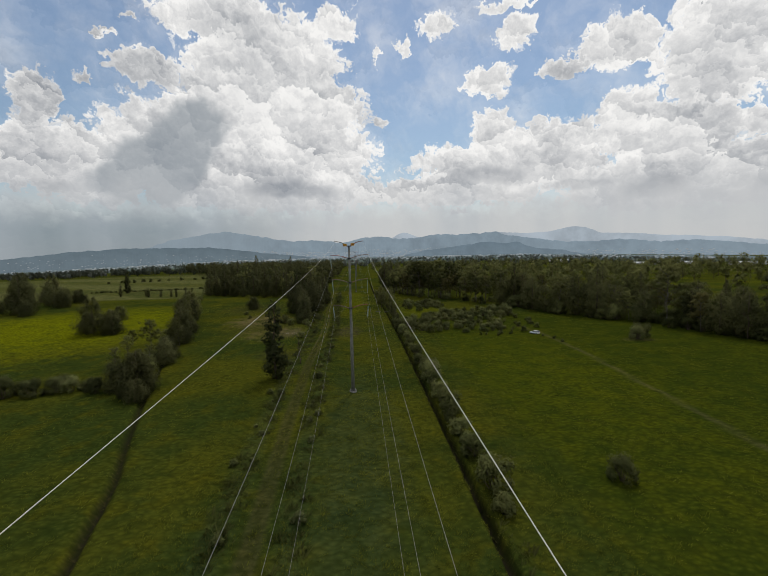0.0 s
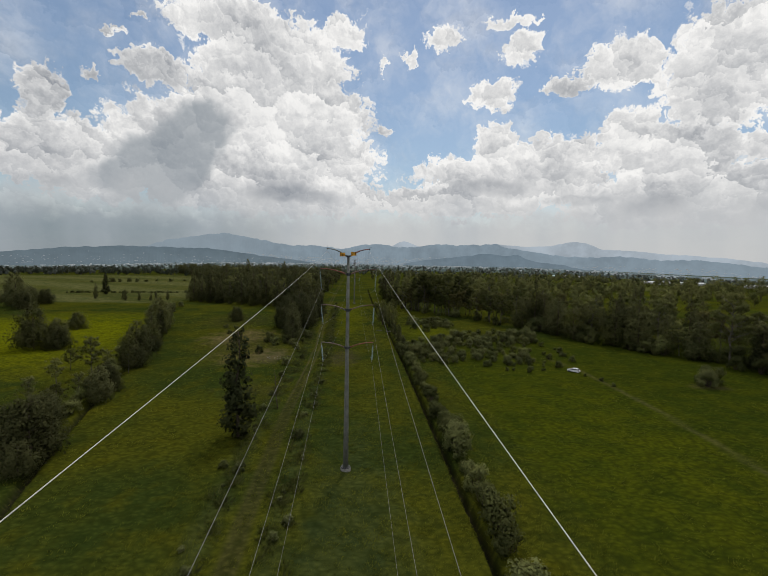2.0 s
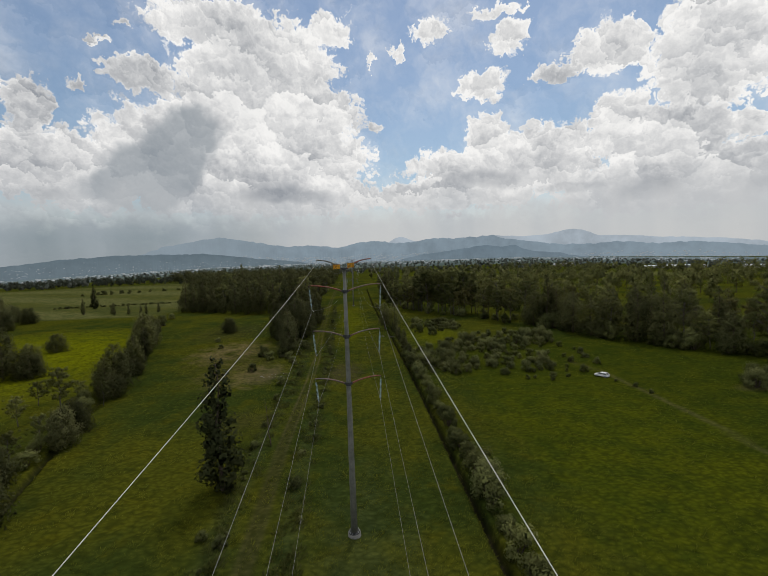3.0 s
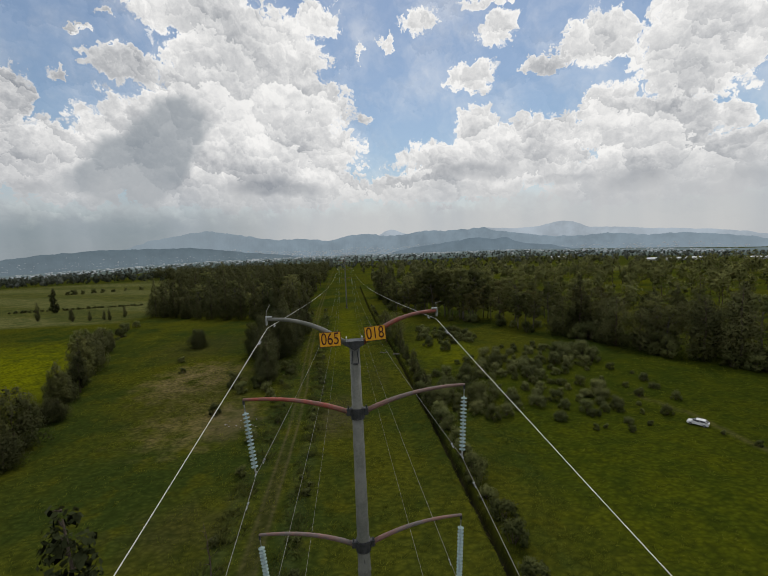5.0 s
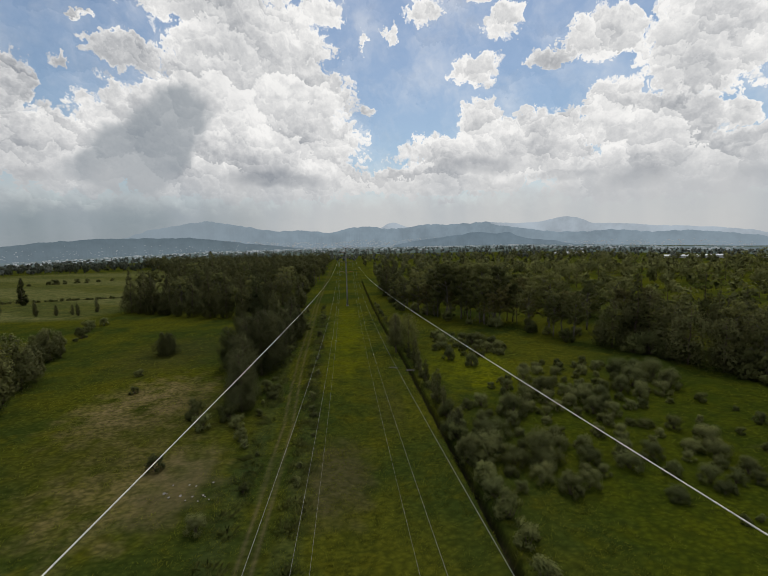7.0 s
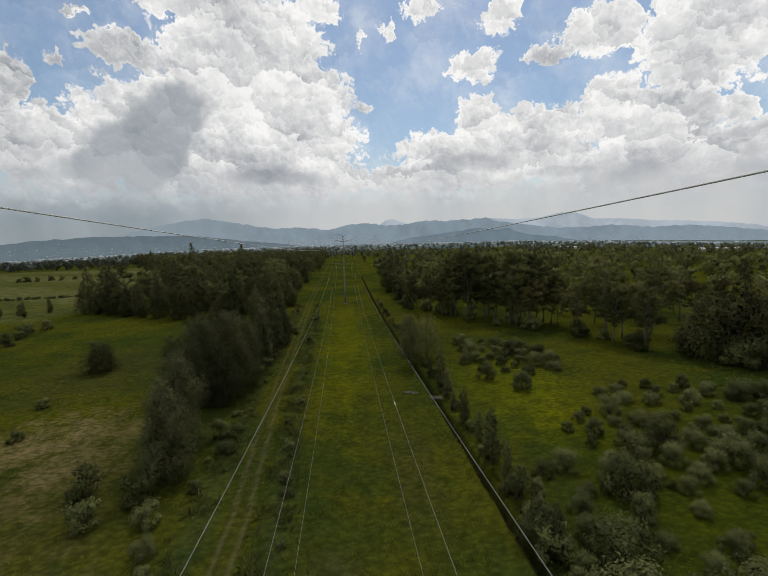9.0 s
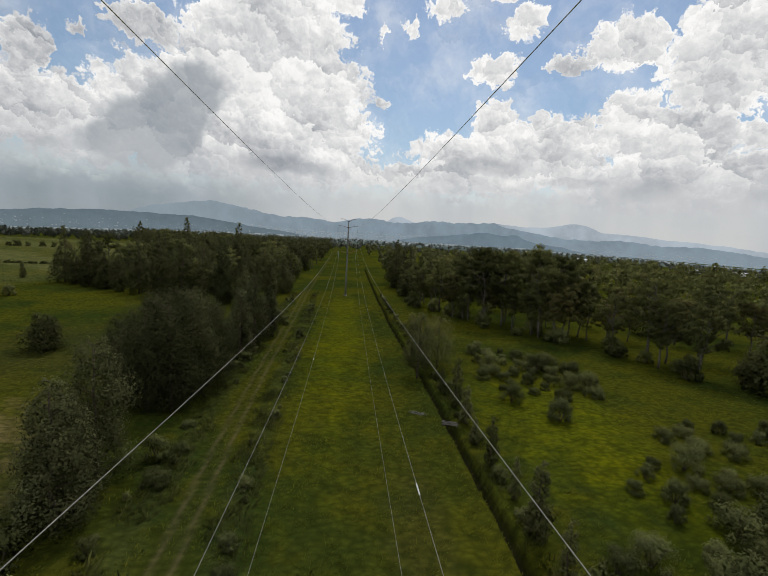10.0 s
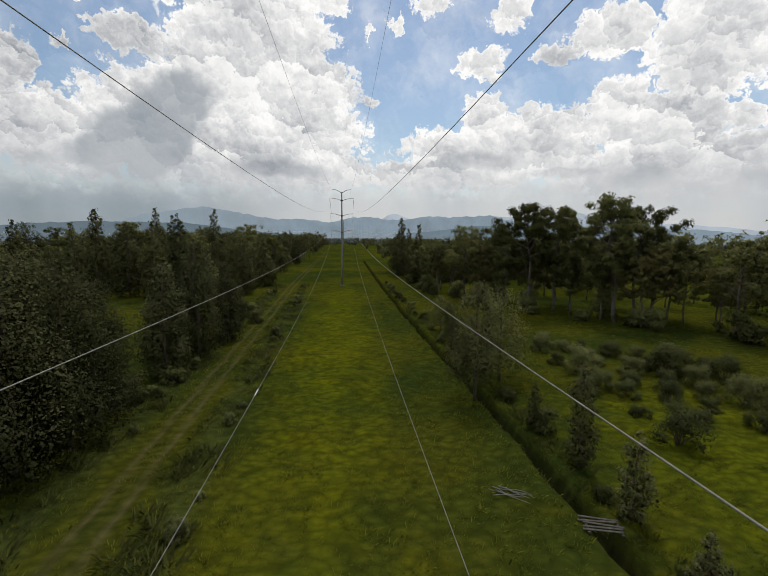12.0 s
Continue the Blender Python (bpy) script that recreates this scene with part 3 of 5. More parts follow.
    for name, values in (("soil", soil), ("dry", dry), ("lush", lush), ("crop", crop), ("mud", mud), ("worn", worn), ("weedy", weedy), ("dense", dense)):
        me.attributes.new(name, "FLOAT", "POINT").data.foreach_set("value", values.astype(np.float32))
    tagged(new("ground", me), "rough green meadow with worn tracks and muddy ditches", "ground", kind="structure")


build_ground()


def ridge(name, profile, dist, depth, colour, haze, label, seed, rough, thin=0.0):
    """A far range of hills: heights by bearing in degrees, with haze put into its glowing colour."""
    az = np.arange(profile[0][0], profile[-1][0] + 0.01, 0.12)
    top = np.interp(az, [p[0] for p in profile], [p[1] for p in profile])
    k = np.hanning(11) / np.hanning(11).sum()
    top = np.convolve(np.pad(top, 5, "edge"), k, "valid")
    rng = np.random.default_rng(seed)
    for s in (12, 5, 2):
        top = top + np.convolve(rng.normal(size=len(az) + 2 * s), np.ones(2 * s + 1) / (2 * s + 1), "valid")[: len(az)] * rough
    rows = []
    for f, up in ((-1.0, 0.0), (-0.7, 0.35), (-0.4, 0.7), (-0.15, 0.94), (0.0, 1.0), (0.5, 0.6), (1.0, 0.0)):
        r = dist + f * depth + rng.normal(size=len(az)) * depth * 0.03
        z = -70 + (30 + np.tan(np.radians(top)) * dist + 70) * up
        rows.append(np.stack([np.sin(np.radians(az)) * r, np.cos(np.radians(az)) * r, z], -1))
    v = np.concatenate(rows)
    n = len(az)
    i, j = np.meshgrid(np.arange(len(rows) - 1), np.arange(n - 1), indexing="ij")
    a = (i * n + j).ravel()
    mt, g = material(name + "_slopes")
    at = place_of(g)
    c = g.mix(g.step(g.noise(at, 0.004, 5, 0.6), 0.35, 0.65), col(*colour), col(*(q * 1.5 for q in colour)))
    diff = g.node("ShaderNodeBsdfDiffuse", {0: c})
    # haze painted as slope glow, paler at the foot and towards the west
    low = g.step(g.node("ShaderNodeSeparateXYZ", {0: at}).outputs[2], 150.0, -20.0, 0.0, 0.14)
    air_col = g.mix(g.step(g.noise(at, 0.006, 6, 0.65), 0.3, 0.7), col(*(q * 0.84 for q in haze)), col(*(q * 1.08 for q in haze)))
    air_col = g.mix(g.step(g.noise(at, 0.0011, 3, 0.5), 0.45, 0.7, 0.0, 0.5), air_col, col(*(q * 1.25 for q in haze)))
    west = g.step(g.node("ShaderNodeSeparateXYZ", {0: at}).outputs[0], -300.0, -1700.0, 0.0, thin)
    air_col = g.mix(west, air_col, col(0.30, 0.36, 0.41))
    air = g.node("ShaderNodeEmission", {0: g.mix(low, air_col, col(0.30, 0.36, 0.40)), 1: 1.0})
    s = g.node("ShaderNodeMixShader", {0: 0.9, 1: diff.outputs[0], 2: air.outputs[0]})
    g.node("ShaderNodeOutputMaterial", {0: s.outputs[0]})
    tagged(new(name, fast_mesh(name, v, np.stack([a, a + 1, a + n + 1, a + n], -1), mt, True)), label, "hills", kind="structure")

    def slope(bearing, up):
        """A place on the near slope, from its foot (0) to its crest (1)."""
        r = dist + float(np.interp(up, (0.0, 0.35, 0.7, 0.94, 1.0), (-1.0, -0.7, -0.4, -0.15, 0.0))) * depth
        z = -70 + (100 + math.tan(radians(float(np.interp(bearing, az, top)))) * dist) * up
        return math.sin(radians(bearing)) * r, math.cos(radians(bearing)) * r, z

    return slope


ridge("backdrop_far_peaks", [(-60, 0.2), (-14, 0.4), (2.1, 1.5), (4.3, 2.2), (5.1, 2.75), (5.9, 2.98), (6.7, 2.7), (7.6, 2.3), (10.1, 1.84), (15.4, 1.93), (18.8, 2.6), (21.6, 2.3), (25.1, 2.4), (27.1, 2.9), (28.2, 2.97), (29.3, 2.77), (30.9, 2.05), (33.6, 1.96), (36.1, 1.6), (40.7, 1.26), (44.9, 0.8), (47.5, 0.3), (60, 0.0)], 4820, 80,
      (0.05, 0.06, 0.06), (0.40, 0.46, 0.52), "faint blue far peaks, haze put into their colour", 11, 0.05)
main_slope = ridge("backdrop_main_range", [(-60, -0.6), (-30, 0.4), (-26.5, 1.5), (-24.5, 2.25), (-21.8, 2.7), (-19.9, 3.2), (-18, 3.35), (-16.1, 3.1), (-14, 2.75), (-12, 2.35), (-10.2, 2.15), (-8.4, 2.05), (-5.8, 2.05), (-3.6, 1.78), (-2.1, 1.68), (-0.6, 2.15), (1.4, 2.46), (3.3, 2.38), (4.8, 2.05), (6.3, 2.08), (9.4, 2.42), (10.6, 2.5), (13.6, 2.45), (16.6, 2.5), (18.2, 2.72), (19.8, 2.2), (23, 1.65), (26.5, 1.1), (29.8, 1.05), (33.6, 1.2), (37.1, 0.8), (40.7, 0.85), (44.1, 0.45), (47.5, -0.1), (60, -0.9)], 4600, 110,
      (0.03, 0.045, 0.05), (0.235, 0.30, 0.355), "long blue-grey mountain range, haze put into its colour", 12, 0.09, 0.6)
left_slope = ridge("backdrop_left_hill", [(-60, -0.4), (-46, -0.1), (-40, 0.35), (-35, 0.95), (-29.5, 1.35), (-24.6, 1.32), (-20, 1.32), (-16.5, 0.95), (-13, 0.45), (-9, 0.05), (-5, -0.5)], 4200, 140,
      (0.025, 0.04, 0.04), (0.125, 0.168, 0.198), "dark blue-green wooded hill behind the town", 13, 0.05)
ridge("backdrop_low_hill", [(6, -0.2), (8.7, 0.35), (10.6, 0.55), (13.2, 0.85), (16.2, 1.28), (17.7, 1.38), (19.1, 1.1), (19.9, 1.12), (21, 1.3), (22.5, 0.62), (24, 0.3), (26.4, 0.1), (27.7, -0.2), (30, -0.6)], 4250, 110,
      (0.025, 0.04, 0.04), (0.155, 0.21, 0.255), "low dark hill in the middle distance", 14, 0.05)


def far_plain():
    """The far valley floor with haze as a glow in its material, from the last woods to the hills' feet."""
    az, r = np.radians(np.arange(-58, 62, 1.5)), np.array([1500, 1750, 2050, 2400, 2800, 3300, 3900, 4120.0])
    ga, gr = np.meshgrid(az, r)
    x, y = (np.sin(ga) * gr).ravel(), (np.cos(ga) * gr).ravel()
    v = np.stack([x, y, land(x, y) + np.clip((gr.ravel() - 1500) / 120, -1.5, 1.5)], -1)
    i, j = np.meshgrid(np.arange(len(r) - 1), np.arange(len(az) - 1), indexing="ij")
    a = (i * len(az) + j).ravel()
    mt, g = material("valley_haze_glow")
    at = place_of(g)
    n1, n2 = g.noise(at, 0.004, 5, 0.6), g.noise(at, 0.03, 4, 0.6)
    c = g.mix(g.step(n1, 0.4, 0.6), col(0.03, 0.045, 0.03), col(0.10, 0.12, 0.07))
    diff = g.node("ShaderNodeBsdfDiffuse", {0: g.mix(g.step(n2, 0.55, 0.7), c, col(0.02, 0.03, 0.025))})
    # emitted haze colour, taking over from the ground colour with distance
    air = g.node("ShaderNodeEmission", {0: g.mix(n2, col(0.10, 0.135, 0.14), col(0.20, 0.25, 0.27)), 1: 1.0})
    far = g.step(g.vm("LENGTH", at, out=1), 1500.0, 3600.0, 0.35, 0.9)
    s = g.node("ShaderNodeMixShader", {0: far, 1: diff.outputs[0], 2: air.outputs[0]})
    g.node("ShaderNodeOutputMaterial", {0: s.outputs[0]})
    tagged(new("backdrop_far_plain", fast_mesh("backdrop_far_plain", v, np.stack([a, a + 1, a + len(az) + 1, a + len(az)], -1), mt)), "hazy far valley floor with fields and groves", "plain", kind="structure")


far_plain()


# ---- trees and shrubs ----
def bent(rng, a, b, n=5, sway=0.06):
    """Points from a to b, a little crooked."""
    a, b = np.array(a, float), np.array(b, float)
    t = np.linspace(0, 1, n)[:, None]
    p = a + (b - a) * t
    return p + rng.normal(size=(n, 3)) * np.linalg.norm(b - a) * sway * np.sin(np.pi * t)


def gum_tree(seed, h, leaf, bark, label, n=7600, size=0.36):
    """A tall open-crowned tree: bare pale trunk, rising limbs, and many small rounded clumps with sky between them."""
    rng = np.random.default_rng(seed)
    fork = h * (0.24 + 0.10 * rng.random())
    wood, cs, rs = [], [], []
    topx, topy = rng.normal(size=2) * h * 0.03
    wood.append(tube(bent(rng, (0, 0, -0.3), (topx, topy, h * 0.84), 8, 0.02), np.linspace(h * 0.016, h * 0.004, 8), 7))
    for k in range(15):
        z0 = fork + (h * 0.8 - fork) * (k / 15.0)
        ang = k * 2.4 + rng.normal() * 0.4
        reach = h * (0.20 + 0.09 * rng.random()) * (1 - 0.5 * (k / 15.0) ** 2) * (0.7 if k < 2 else 1)
        tip = np.array([topx + math.cos(ang) * reach, topy + math.sin(ang) * reach, min(z0 + h * (0.10 + 0.11 * rng.random()), h * 0.92)])
        root = np.array([topx * z0 / h, topy * z0 / h, z0])
        wood.append(tube(bent(rng, root, tip, 5), np.linspace(h * 0.006, h * 0.0018, 5), 5))
        for q in range(6):
            c = root + (tip - root) * (0.55 + 0.5 * rng.random()) + rng.normal(size=3) * h * np.array([0.045, 0.045, 0.035])
            r = h * (0.034 + 0.028 * rng.random())
            cs.append(c)
            rs.append((r * 1.2, r * 1.2, r * 0.85))
            if q < 3:
                wood.append(tube(bent(rng, root + (tip - root) * 0.6, c, 4), np.linspace(h * 0.002, h * 0.0008, 4), 4))
    for q in range(11):
        cs.append((topx + rng.normal() * h * 0.075, topy + rng.normal() * h * 0.075, h * (0.80 + 0.16 * rng.random())))
        rs.append((h * 0.052, h * 0.052, h * 0.042))
    return assemble("gum_tree", wood, bark, leaves(rng, cs, rs, n, size, inner=0.35), leaf, label, "tree")


def dense_tree(seed, h, width, leaf, label, name="casuarina_tree", n=4200, size=0.48, power=0.8, low=0.06, category="tree"):
    """A dense dark tree, clothed nearly to the ground, with an uneven outline."""
    rng = np.random.default_rng(seed)
    wood, cs, rs = [tube(bent(rng, (0, 0, -0.3), (0, 0, h * 0.93), 7, 0.015), np.linspace(h * 0.017, h * 0.003, 7), 7)], [], []
    count = 58
    for k in range(count):
        f = low + (0.97 - low) * (k / (count - 1.0))
        body = width * 0.5 * min(1.0, ((1 - f) / 0.75) ** power) * (0.6 + 0.75 * rng.random()) * min(1.0, 0.45 + f * 3.0)
        ang = k * 2.4 + rng.normal() * 0.5
        c = np.array([math.cos(ang) * body * 0.68, math.sin(ang) * body * 0.68, h * f])
        cs.append(c)
        r = max(body * (0.42 + 0.2 * rng.random()), width * 0.06)
        rs.append((r, r, r * 1.25))
        if k % 3 == 0:
            wood.append(tube(bent(rng, (0, 0, max(h * f - body * 0.3, 0.2)), c, 4), np.linspace(h * 0.005, h * 0.0015, 4), 5))
    return assemble(name, wood, BARK, leaves(rng, cs, rs, n, size), leaf, label, category)


def shrub(seed, h, width, leaf, label, n=420, size=0.42, name="shrub"):
    """A many-stemmed bush with an uneven rounded top."""
    rng = np.random.default_rng(seed)
    wood, cs, rs = [], [], []
    for k in range(9):
        ang, out = k * 2.4, width * 0.5 * (0.15 + 0.55 * rng.random())
        tip = np.array([math.cos(ang) * out, math.sin(ang) * out, h * (0.35 + 0.4 * rng.random())])
        wood.append(tube(bent(rng, (math.cos(ang) * 0.1, math.sin(ang) * 0.1, -0.15), tip, 4), np.linspace(0.05, 0.015, 4) * h / 3, 5))
        r = width * (0.18 + 0.09 * rng.random())
        cs.append(tip)
        rs.append((r, r, min(r * 0.95, h * 0.3)))
    for k in range(7):
        ang = rng.random() * 6.28
        cs.append((math.cos(ang) * width * 0.36, math.sin(ang) * width * 0.36, h * 0.2))
        rs.append((width * 0.16, width * 0.16, h * 0.2))
    return assemble(name, wood, BARK, leaves(rng, cs, rs, n, size), leaf, label, "bush")


def assemble(name, wood, bark, crown, leaf, label, category):
    root = tagged(new(name), label, category)
    part("trunk", fast_mesh("trunk", *joined(wood), bark, True), bark, root)
    part("crown", fast_mesh("crown", crown[0], crown[1], leaf, normals=crown[2]), leaf, root)
    return root


class Grove:
    """Plants copies of a few model trees, and keeps the models for the first places."""

    def __init__(self, models, seed):
        self.models, self.used, self.rng = models, set(), np.random.default_rng(seed)

    def plant(self, x, y, scale=1.0, which=None, group=""):
        k = int(self.rng.integers(len(self.models))) if which is None else which
        s = scale * (0.9 + 0.2 * self.rng.random())
        m = pose(x, y, height(x, y) - 0.05, 0, 0, self.rng.random() * 360) @ Matrix.Diagonal((s * (0.92 + 0.16 * self.rng.random()), s * (0.92 + 0.16 * self.rng.random()), s, 1))
        ob = self.models[k]
        if k in self.used:
            ob = copy_thing(ob, m)
        else:
            self.used.add(k)
            ob.matrix_basis = m
        if group:
            tagged(ob, group=group)
        return ob


def scattered(rng, inside, x0, x1, y0, y1, gap, count):
    """Places at least a gap apart within a region."""
    got, cells = [], {}
    for _ in range(count * 30):
        x, y = x0 + (x1 - x0) * rng.random(), y0 + (y1 - y0) * rng.random()
        i, j = int(x // gap), int(y // gap)
        near = [q for a in (-1, 0, 1) for b in (-1, 0, 1) for q in cells.get((i + a, j + b), ())]
        if inside(x, y) and all((x - a) ** 2 + (y - b) ** 2 > gap * gap for a, b in near):
            got.append((x, y))
            cells.setdefault((i, j), []).append((x, y))
            if len(got) >= count:
                break
    return got


FRONT_RIGHT = [(-160, 215), (-80, 185), (-20, 150), (31, 130), (60, 120), (94, 103), (110, 92), (138, 80), (152, 70), (169, 62), (185, 50), (198, 38), (215, 26), (239, 20), (300, 18), (480, 16), (900, 14)]


def front_right(y):
    return float(np.interp(y, [p[0] for p in FRONT_RIGHT], [p[1] for p in FRONT_RIGHT]))


def wood_left(x, y):
    """The wood west of the line: from its corner field to the far end of the corridor."""
    if y > 900 or y < float(np.interp(x, [-128, -80, -50, -30], [256, 234, 222, 214])):
        return False
    east = float(np.interp(y, [205, 240, 300, 480, 900], [-34, -30, -29, -33, -40]))
    west = float(np.interp(y, [226, 262, 330, 480, 900], [-126, -127, -140, -190, -420]))
    return west < x < east


tall_gums = Grove([gum_tree(s, h, GUM, PALE_BARK, "very tall gum tree with a domed crown of many leaf clumps", 14000, 0.35) for s, h in ((26, 26), (27, 25))], 15)
gums = Grove([gum_tree(s, h, GUM if s != 24 else GUM_RED, PALE_BARK, lab, 6800, 0.38) for s, h, lab in
              ((21, 25, "tall gum tree with a dark olive open crown and pale trunk"), (22, 23, "tall gum tree with a dark olive open crown and pale trunk"),
               (23, 26, "tall gum tree with high rounded leaf clumps"), (24, 22, "gum tree with reddish-brown young leaves"), (25, 24, "tall gum tree with a dark olive open crown and pale trunk"))], 5)
darks = Grove([dense_tree(s, h, w, DARK, "dense dark green casuarina tree with uneven outline") for s, h, w in ((33, 24, 10), (34, 20, 8.5))] +
              [dense_tree(s, h, w, DARK, "dense dark green round-topped casuarina tree", power=0.42, low=0.1) for s, h, w in ((31, 22, 12), (32, 20, 11.5), (35, 18, 12))], 6)
near_darks = Grove([dense_tree(s, h, w, DEEP, "dense dark casuarina tree beside the track", n=21000, size=0.205, power=q, low=0.05) for s, h, w, q in ((36, 20, 9.5, 0.34), (37, 20, 9.5, 0.5), (38, 21, 10.5, 0.3))], 16)
columns = Grove([dense_tree(s, h, w, DEEP, "narrow upright dark tree with a ragged crown", "upright_tree", 7500, 0.20, q, 0.05) for s, h, w, q in ((81, 13, 4.6, 0.3), (82, 14, 4.9, 0.4))], 21)
spires = Grove([dense_tree(s, h, w, CYPRESS, "narrow dark green cypress with a ragged outline", "cypress_tree", 3400, 0.34, 0.45, 0.02) for s, h, w in ((41, 16, 4.3),)], 7)
smalls = Grove([dense_tree(s, h, w, DARK, "slender dark green young tree beside the ditch", "young_tree", 3000, 0.10, 0.35, 0.03) for s, h, w in ((43, 5.4, 1.5), (44, 4.6, 1.4))], 8)
willows = Grove([shrub(s, h, w, WILLOW, "grey-green rounded willow shrub", int(n * 2.2), 0.125, "willow_shrub") for s, h, w, n in ((51, 3.4, 4.6, 1900), (52, 4.4, 5.0, 2200), (53, 2.8, 3.8, 1500), (54, 3.4, 3.2, 1500))], 9)
bushes = Grove([shrub(s, h, w, WEED, "low dark green bush", int(n * 1.2), 0.145, "bush") for s, h, w, n in ((61, 2.6, 3.0, 1500), (62, 2.0, 2.6, 1200), (63, 3.2, 3.2, 1600))], 10)
broad = Grove([dense_tree(s, h, w, DARK, "dark round-crowned broadleaf tree", "broadleaf_tree", 6000, 0.30, 0.42, 0.08) for s, h, w in ((71, 10, 8), (72, 12, 8.5), (73, 9, 8.5))], 12)

ditch_trees = Grove([dense_tree(45, 13.6, 6.0, DARK, "dark leafy tree with a short bare trunk beside the ditch", "broadleaf_tree", 10000, 0.165, 0.4, 0.24),
                     dense_tree(46, 13.0, 9.0, GUM, "olive round-crowned tree beside the ditch", "broadleaf_tree", 10000, 0.17, 0.42, 0.2)], 18)

slender = Grove([dense_tree(47, 13, 4.4, DARK, "slender dark tree with a ragged crown by the ditch", "slender_tree", 2600, 0.34, 0.4, 0.14),
                 dense_tree(48, 12, 5.0, GUM, "slender olive tree with a ragged crown by the ditch", "slender_tree", 2200, 0.34, 0.5, 0.2)], 19)

rng = np.random.default_rng(77)
# the gum wood east of the line
edge = [(front_right(y) + 4 + 7 * rng.random(), y + 4 * rng.random()) for y in np.arange(-60, 330, 7.5)]
inner = scattered(rng, lambda x, y: front_right(y) + 10 < x < front_right(y) + 75, 20, 290, -60, 360, 9.0, 140)
for x, y in edge + inner:
    if 150 < y < 260 and x < 95 or rng.random() < 0.35:
        gums.plant(x, y, 0.72 + 0.22 * rng.random(), group="gum wood")
    else:
        darks.plant(x, y, 0.80 + 0.2 * rng.random(), group="gum wood")
for x, y, s in ((43, 203, 1.0), (49.5, 203, 1.06), (56, 188.5, 1.0), (61.0, 189.5, 1.06), (67.5, 193, 0.82), (53, 209, 0.8), (36, 214, 0.8), (40, 209, 0.78), (69, 185, 0.74), (66, 205, 0.8), (75, 184, 0.7)):
    (tall_gums if s > 0.9 else gums).plant(x, y, s, group="gum wood")
for y in np.concatenate([np.arange(-62, 140, 2.6), np.arange(140, 300, 4.0)]):
    x = front_right(y) + 2.0 + 14 * rng.random()
    (bushes if rng.random() < 0.75 else willows).plant(x, y + rng.random() * 3, (1.0 if y < 140 else 0.6) + 0.8 * rng.random(), group="undergrowth at the wood's edge")
# the dark wood west of the line
for x, y in scattered(rng, wood_left, -190, -25, 205, 420, 9.2, 110):
    (gums.plant(x, y, 0.75 + 0.3 * rng.random(), which=int(rng.choice([0, 1, 2])), group="casuarina wood") if rng.random() < 0.2 else darks.plant(x, y, 0.64 + 0.66 * rng.random() ** 1.4, group="casuarina wood"))
for x, y, s in ((-124, 258, 0.95), (-117, 254, 0.85), (-109, 250, 0.9), (-100, 245, 0.8), (-92, 240, 0.85), (-83, 237, 0.9), (-73, 232, 1.0), (-64, 230, 0.9), (-55, 226, 0.95), (-46, 222, 0.85), (-38, 218, 0.8)):
    darks.plant(x, y, s, which=0 if s > 0.87 else 1, group="casuarina wood")
for x, y in ((-72, 252), (-58, 262), (-98, 262), (-52, 300)):
    gums.plant(x, y, 1.05, which=0, group="casuarina wood")
for x, y, s in ((-25.2, 105, 0.72), (-26.6, 108.5, 0.94), (-26.4, 113, 0.82), (-26.4, 131, 0.74), (-29.5, 130.5, 0.84), (-33.5, 132.5, 0.76), (-25.2, 136, 0.84), (-30, 136, 0.9), (-36.5, 137.5, 0.72),
                (-24.2, 140.5, 0.84), (-28, 141, 0.9), (-33, 141, 0.85), (-24.4, 145, 0.84), (-29, 146, 0.88), (-34.5, 145, 0.74)):
    near_darks.plant(x, y, s * (1.1 if y > 120 else 1.0), group="clump beside the track")
for x, y, s, w in ((-23.4, 157.8, 1.06, 0), (-25.0, 161.5, 1.0, 1), (-22.4, 166, 1.12, 1), (-24.6, 169.5, 0.95, 0), (-21.0, 176, 0.98, 0), (-22.6, 180, 0.8, 1), (-22.4, 187, 0.7, 0)):
    columns.plant(x, y, s, w, group="narrow trees beside the track")
spires.plant(-20, 12.5, 1.28, 0)
spires.plant(-218, 308, 0.95, 0)
spires.plant(-46.5, 221, 1.08, 0)
for x, y, s in ((-164, 258, 1.3), (-149, 252, 1.5), (-147, 266, 1.3), (-172, 254, 1.1), (-201, 267, 1.5), (-178, 262, 1.2), (-156, 259, 1.0)):
    smalls.plant(x, y, s, group="small trees at the field's edge")
for k in range(64):
    t = k / 63.0
    bushes.plant(-256 + 100 * t + rng.normal(), 316 + 22 * t + rng.normal() * 1.0, 0.36 + 0.25 * rng.random(), group="hedge between the crop fields")
for k in range(16):
    t = k / 15.0
    bushes.plant(-330 + 120 * t + rng.normal() * 4, 470 + 90 * t + rng.normal() * 3, 0.9 + 0.6 * rng.random(), group="hedge between the crop fields")
for x, y, s in ((-111, 86, 1.25), (-106, 91, 1.1), (-117, 92, 1.0), (-103, 86, 0.9), (-54, 11, 0.85), (-57, 8, 0.7), (-58, 18, 0.7), (-63, 158, 0.9), (-64, 62, 0.75), (-78, 99, 0.9), (-100, 158, 1.0), (-108, 164, 0.85), (-70, 84, 0.7)):
    broad.plant(x, y, s)
for x, y in scattered(rng, lambda x, y: True, -260, -190, 150, 240, 9, 16):
    broad.plant(x, y, 1.1 + 0.3 * rng.random(), group="trees across the field")
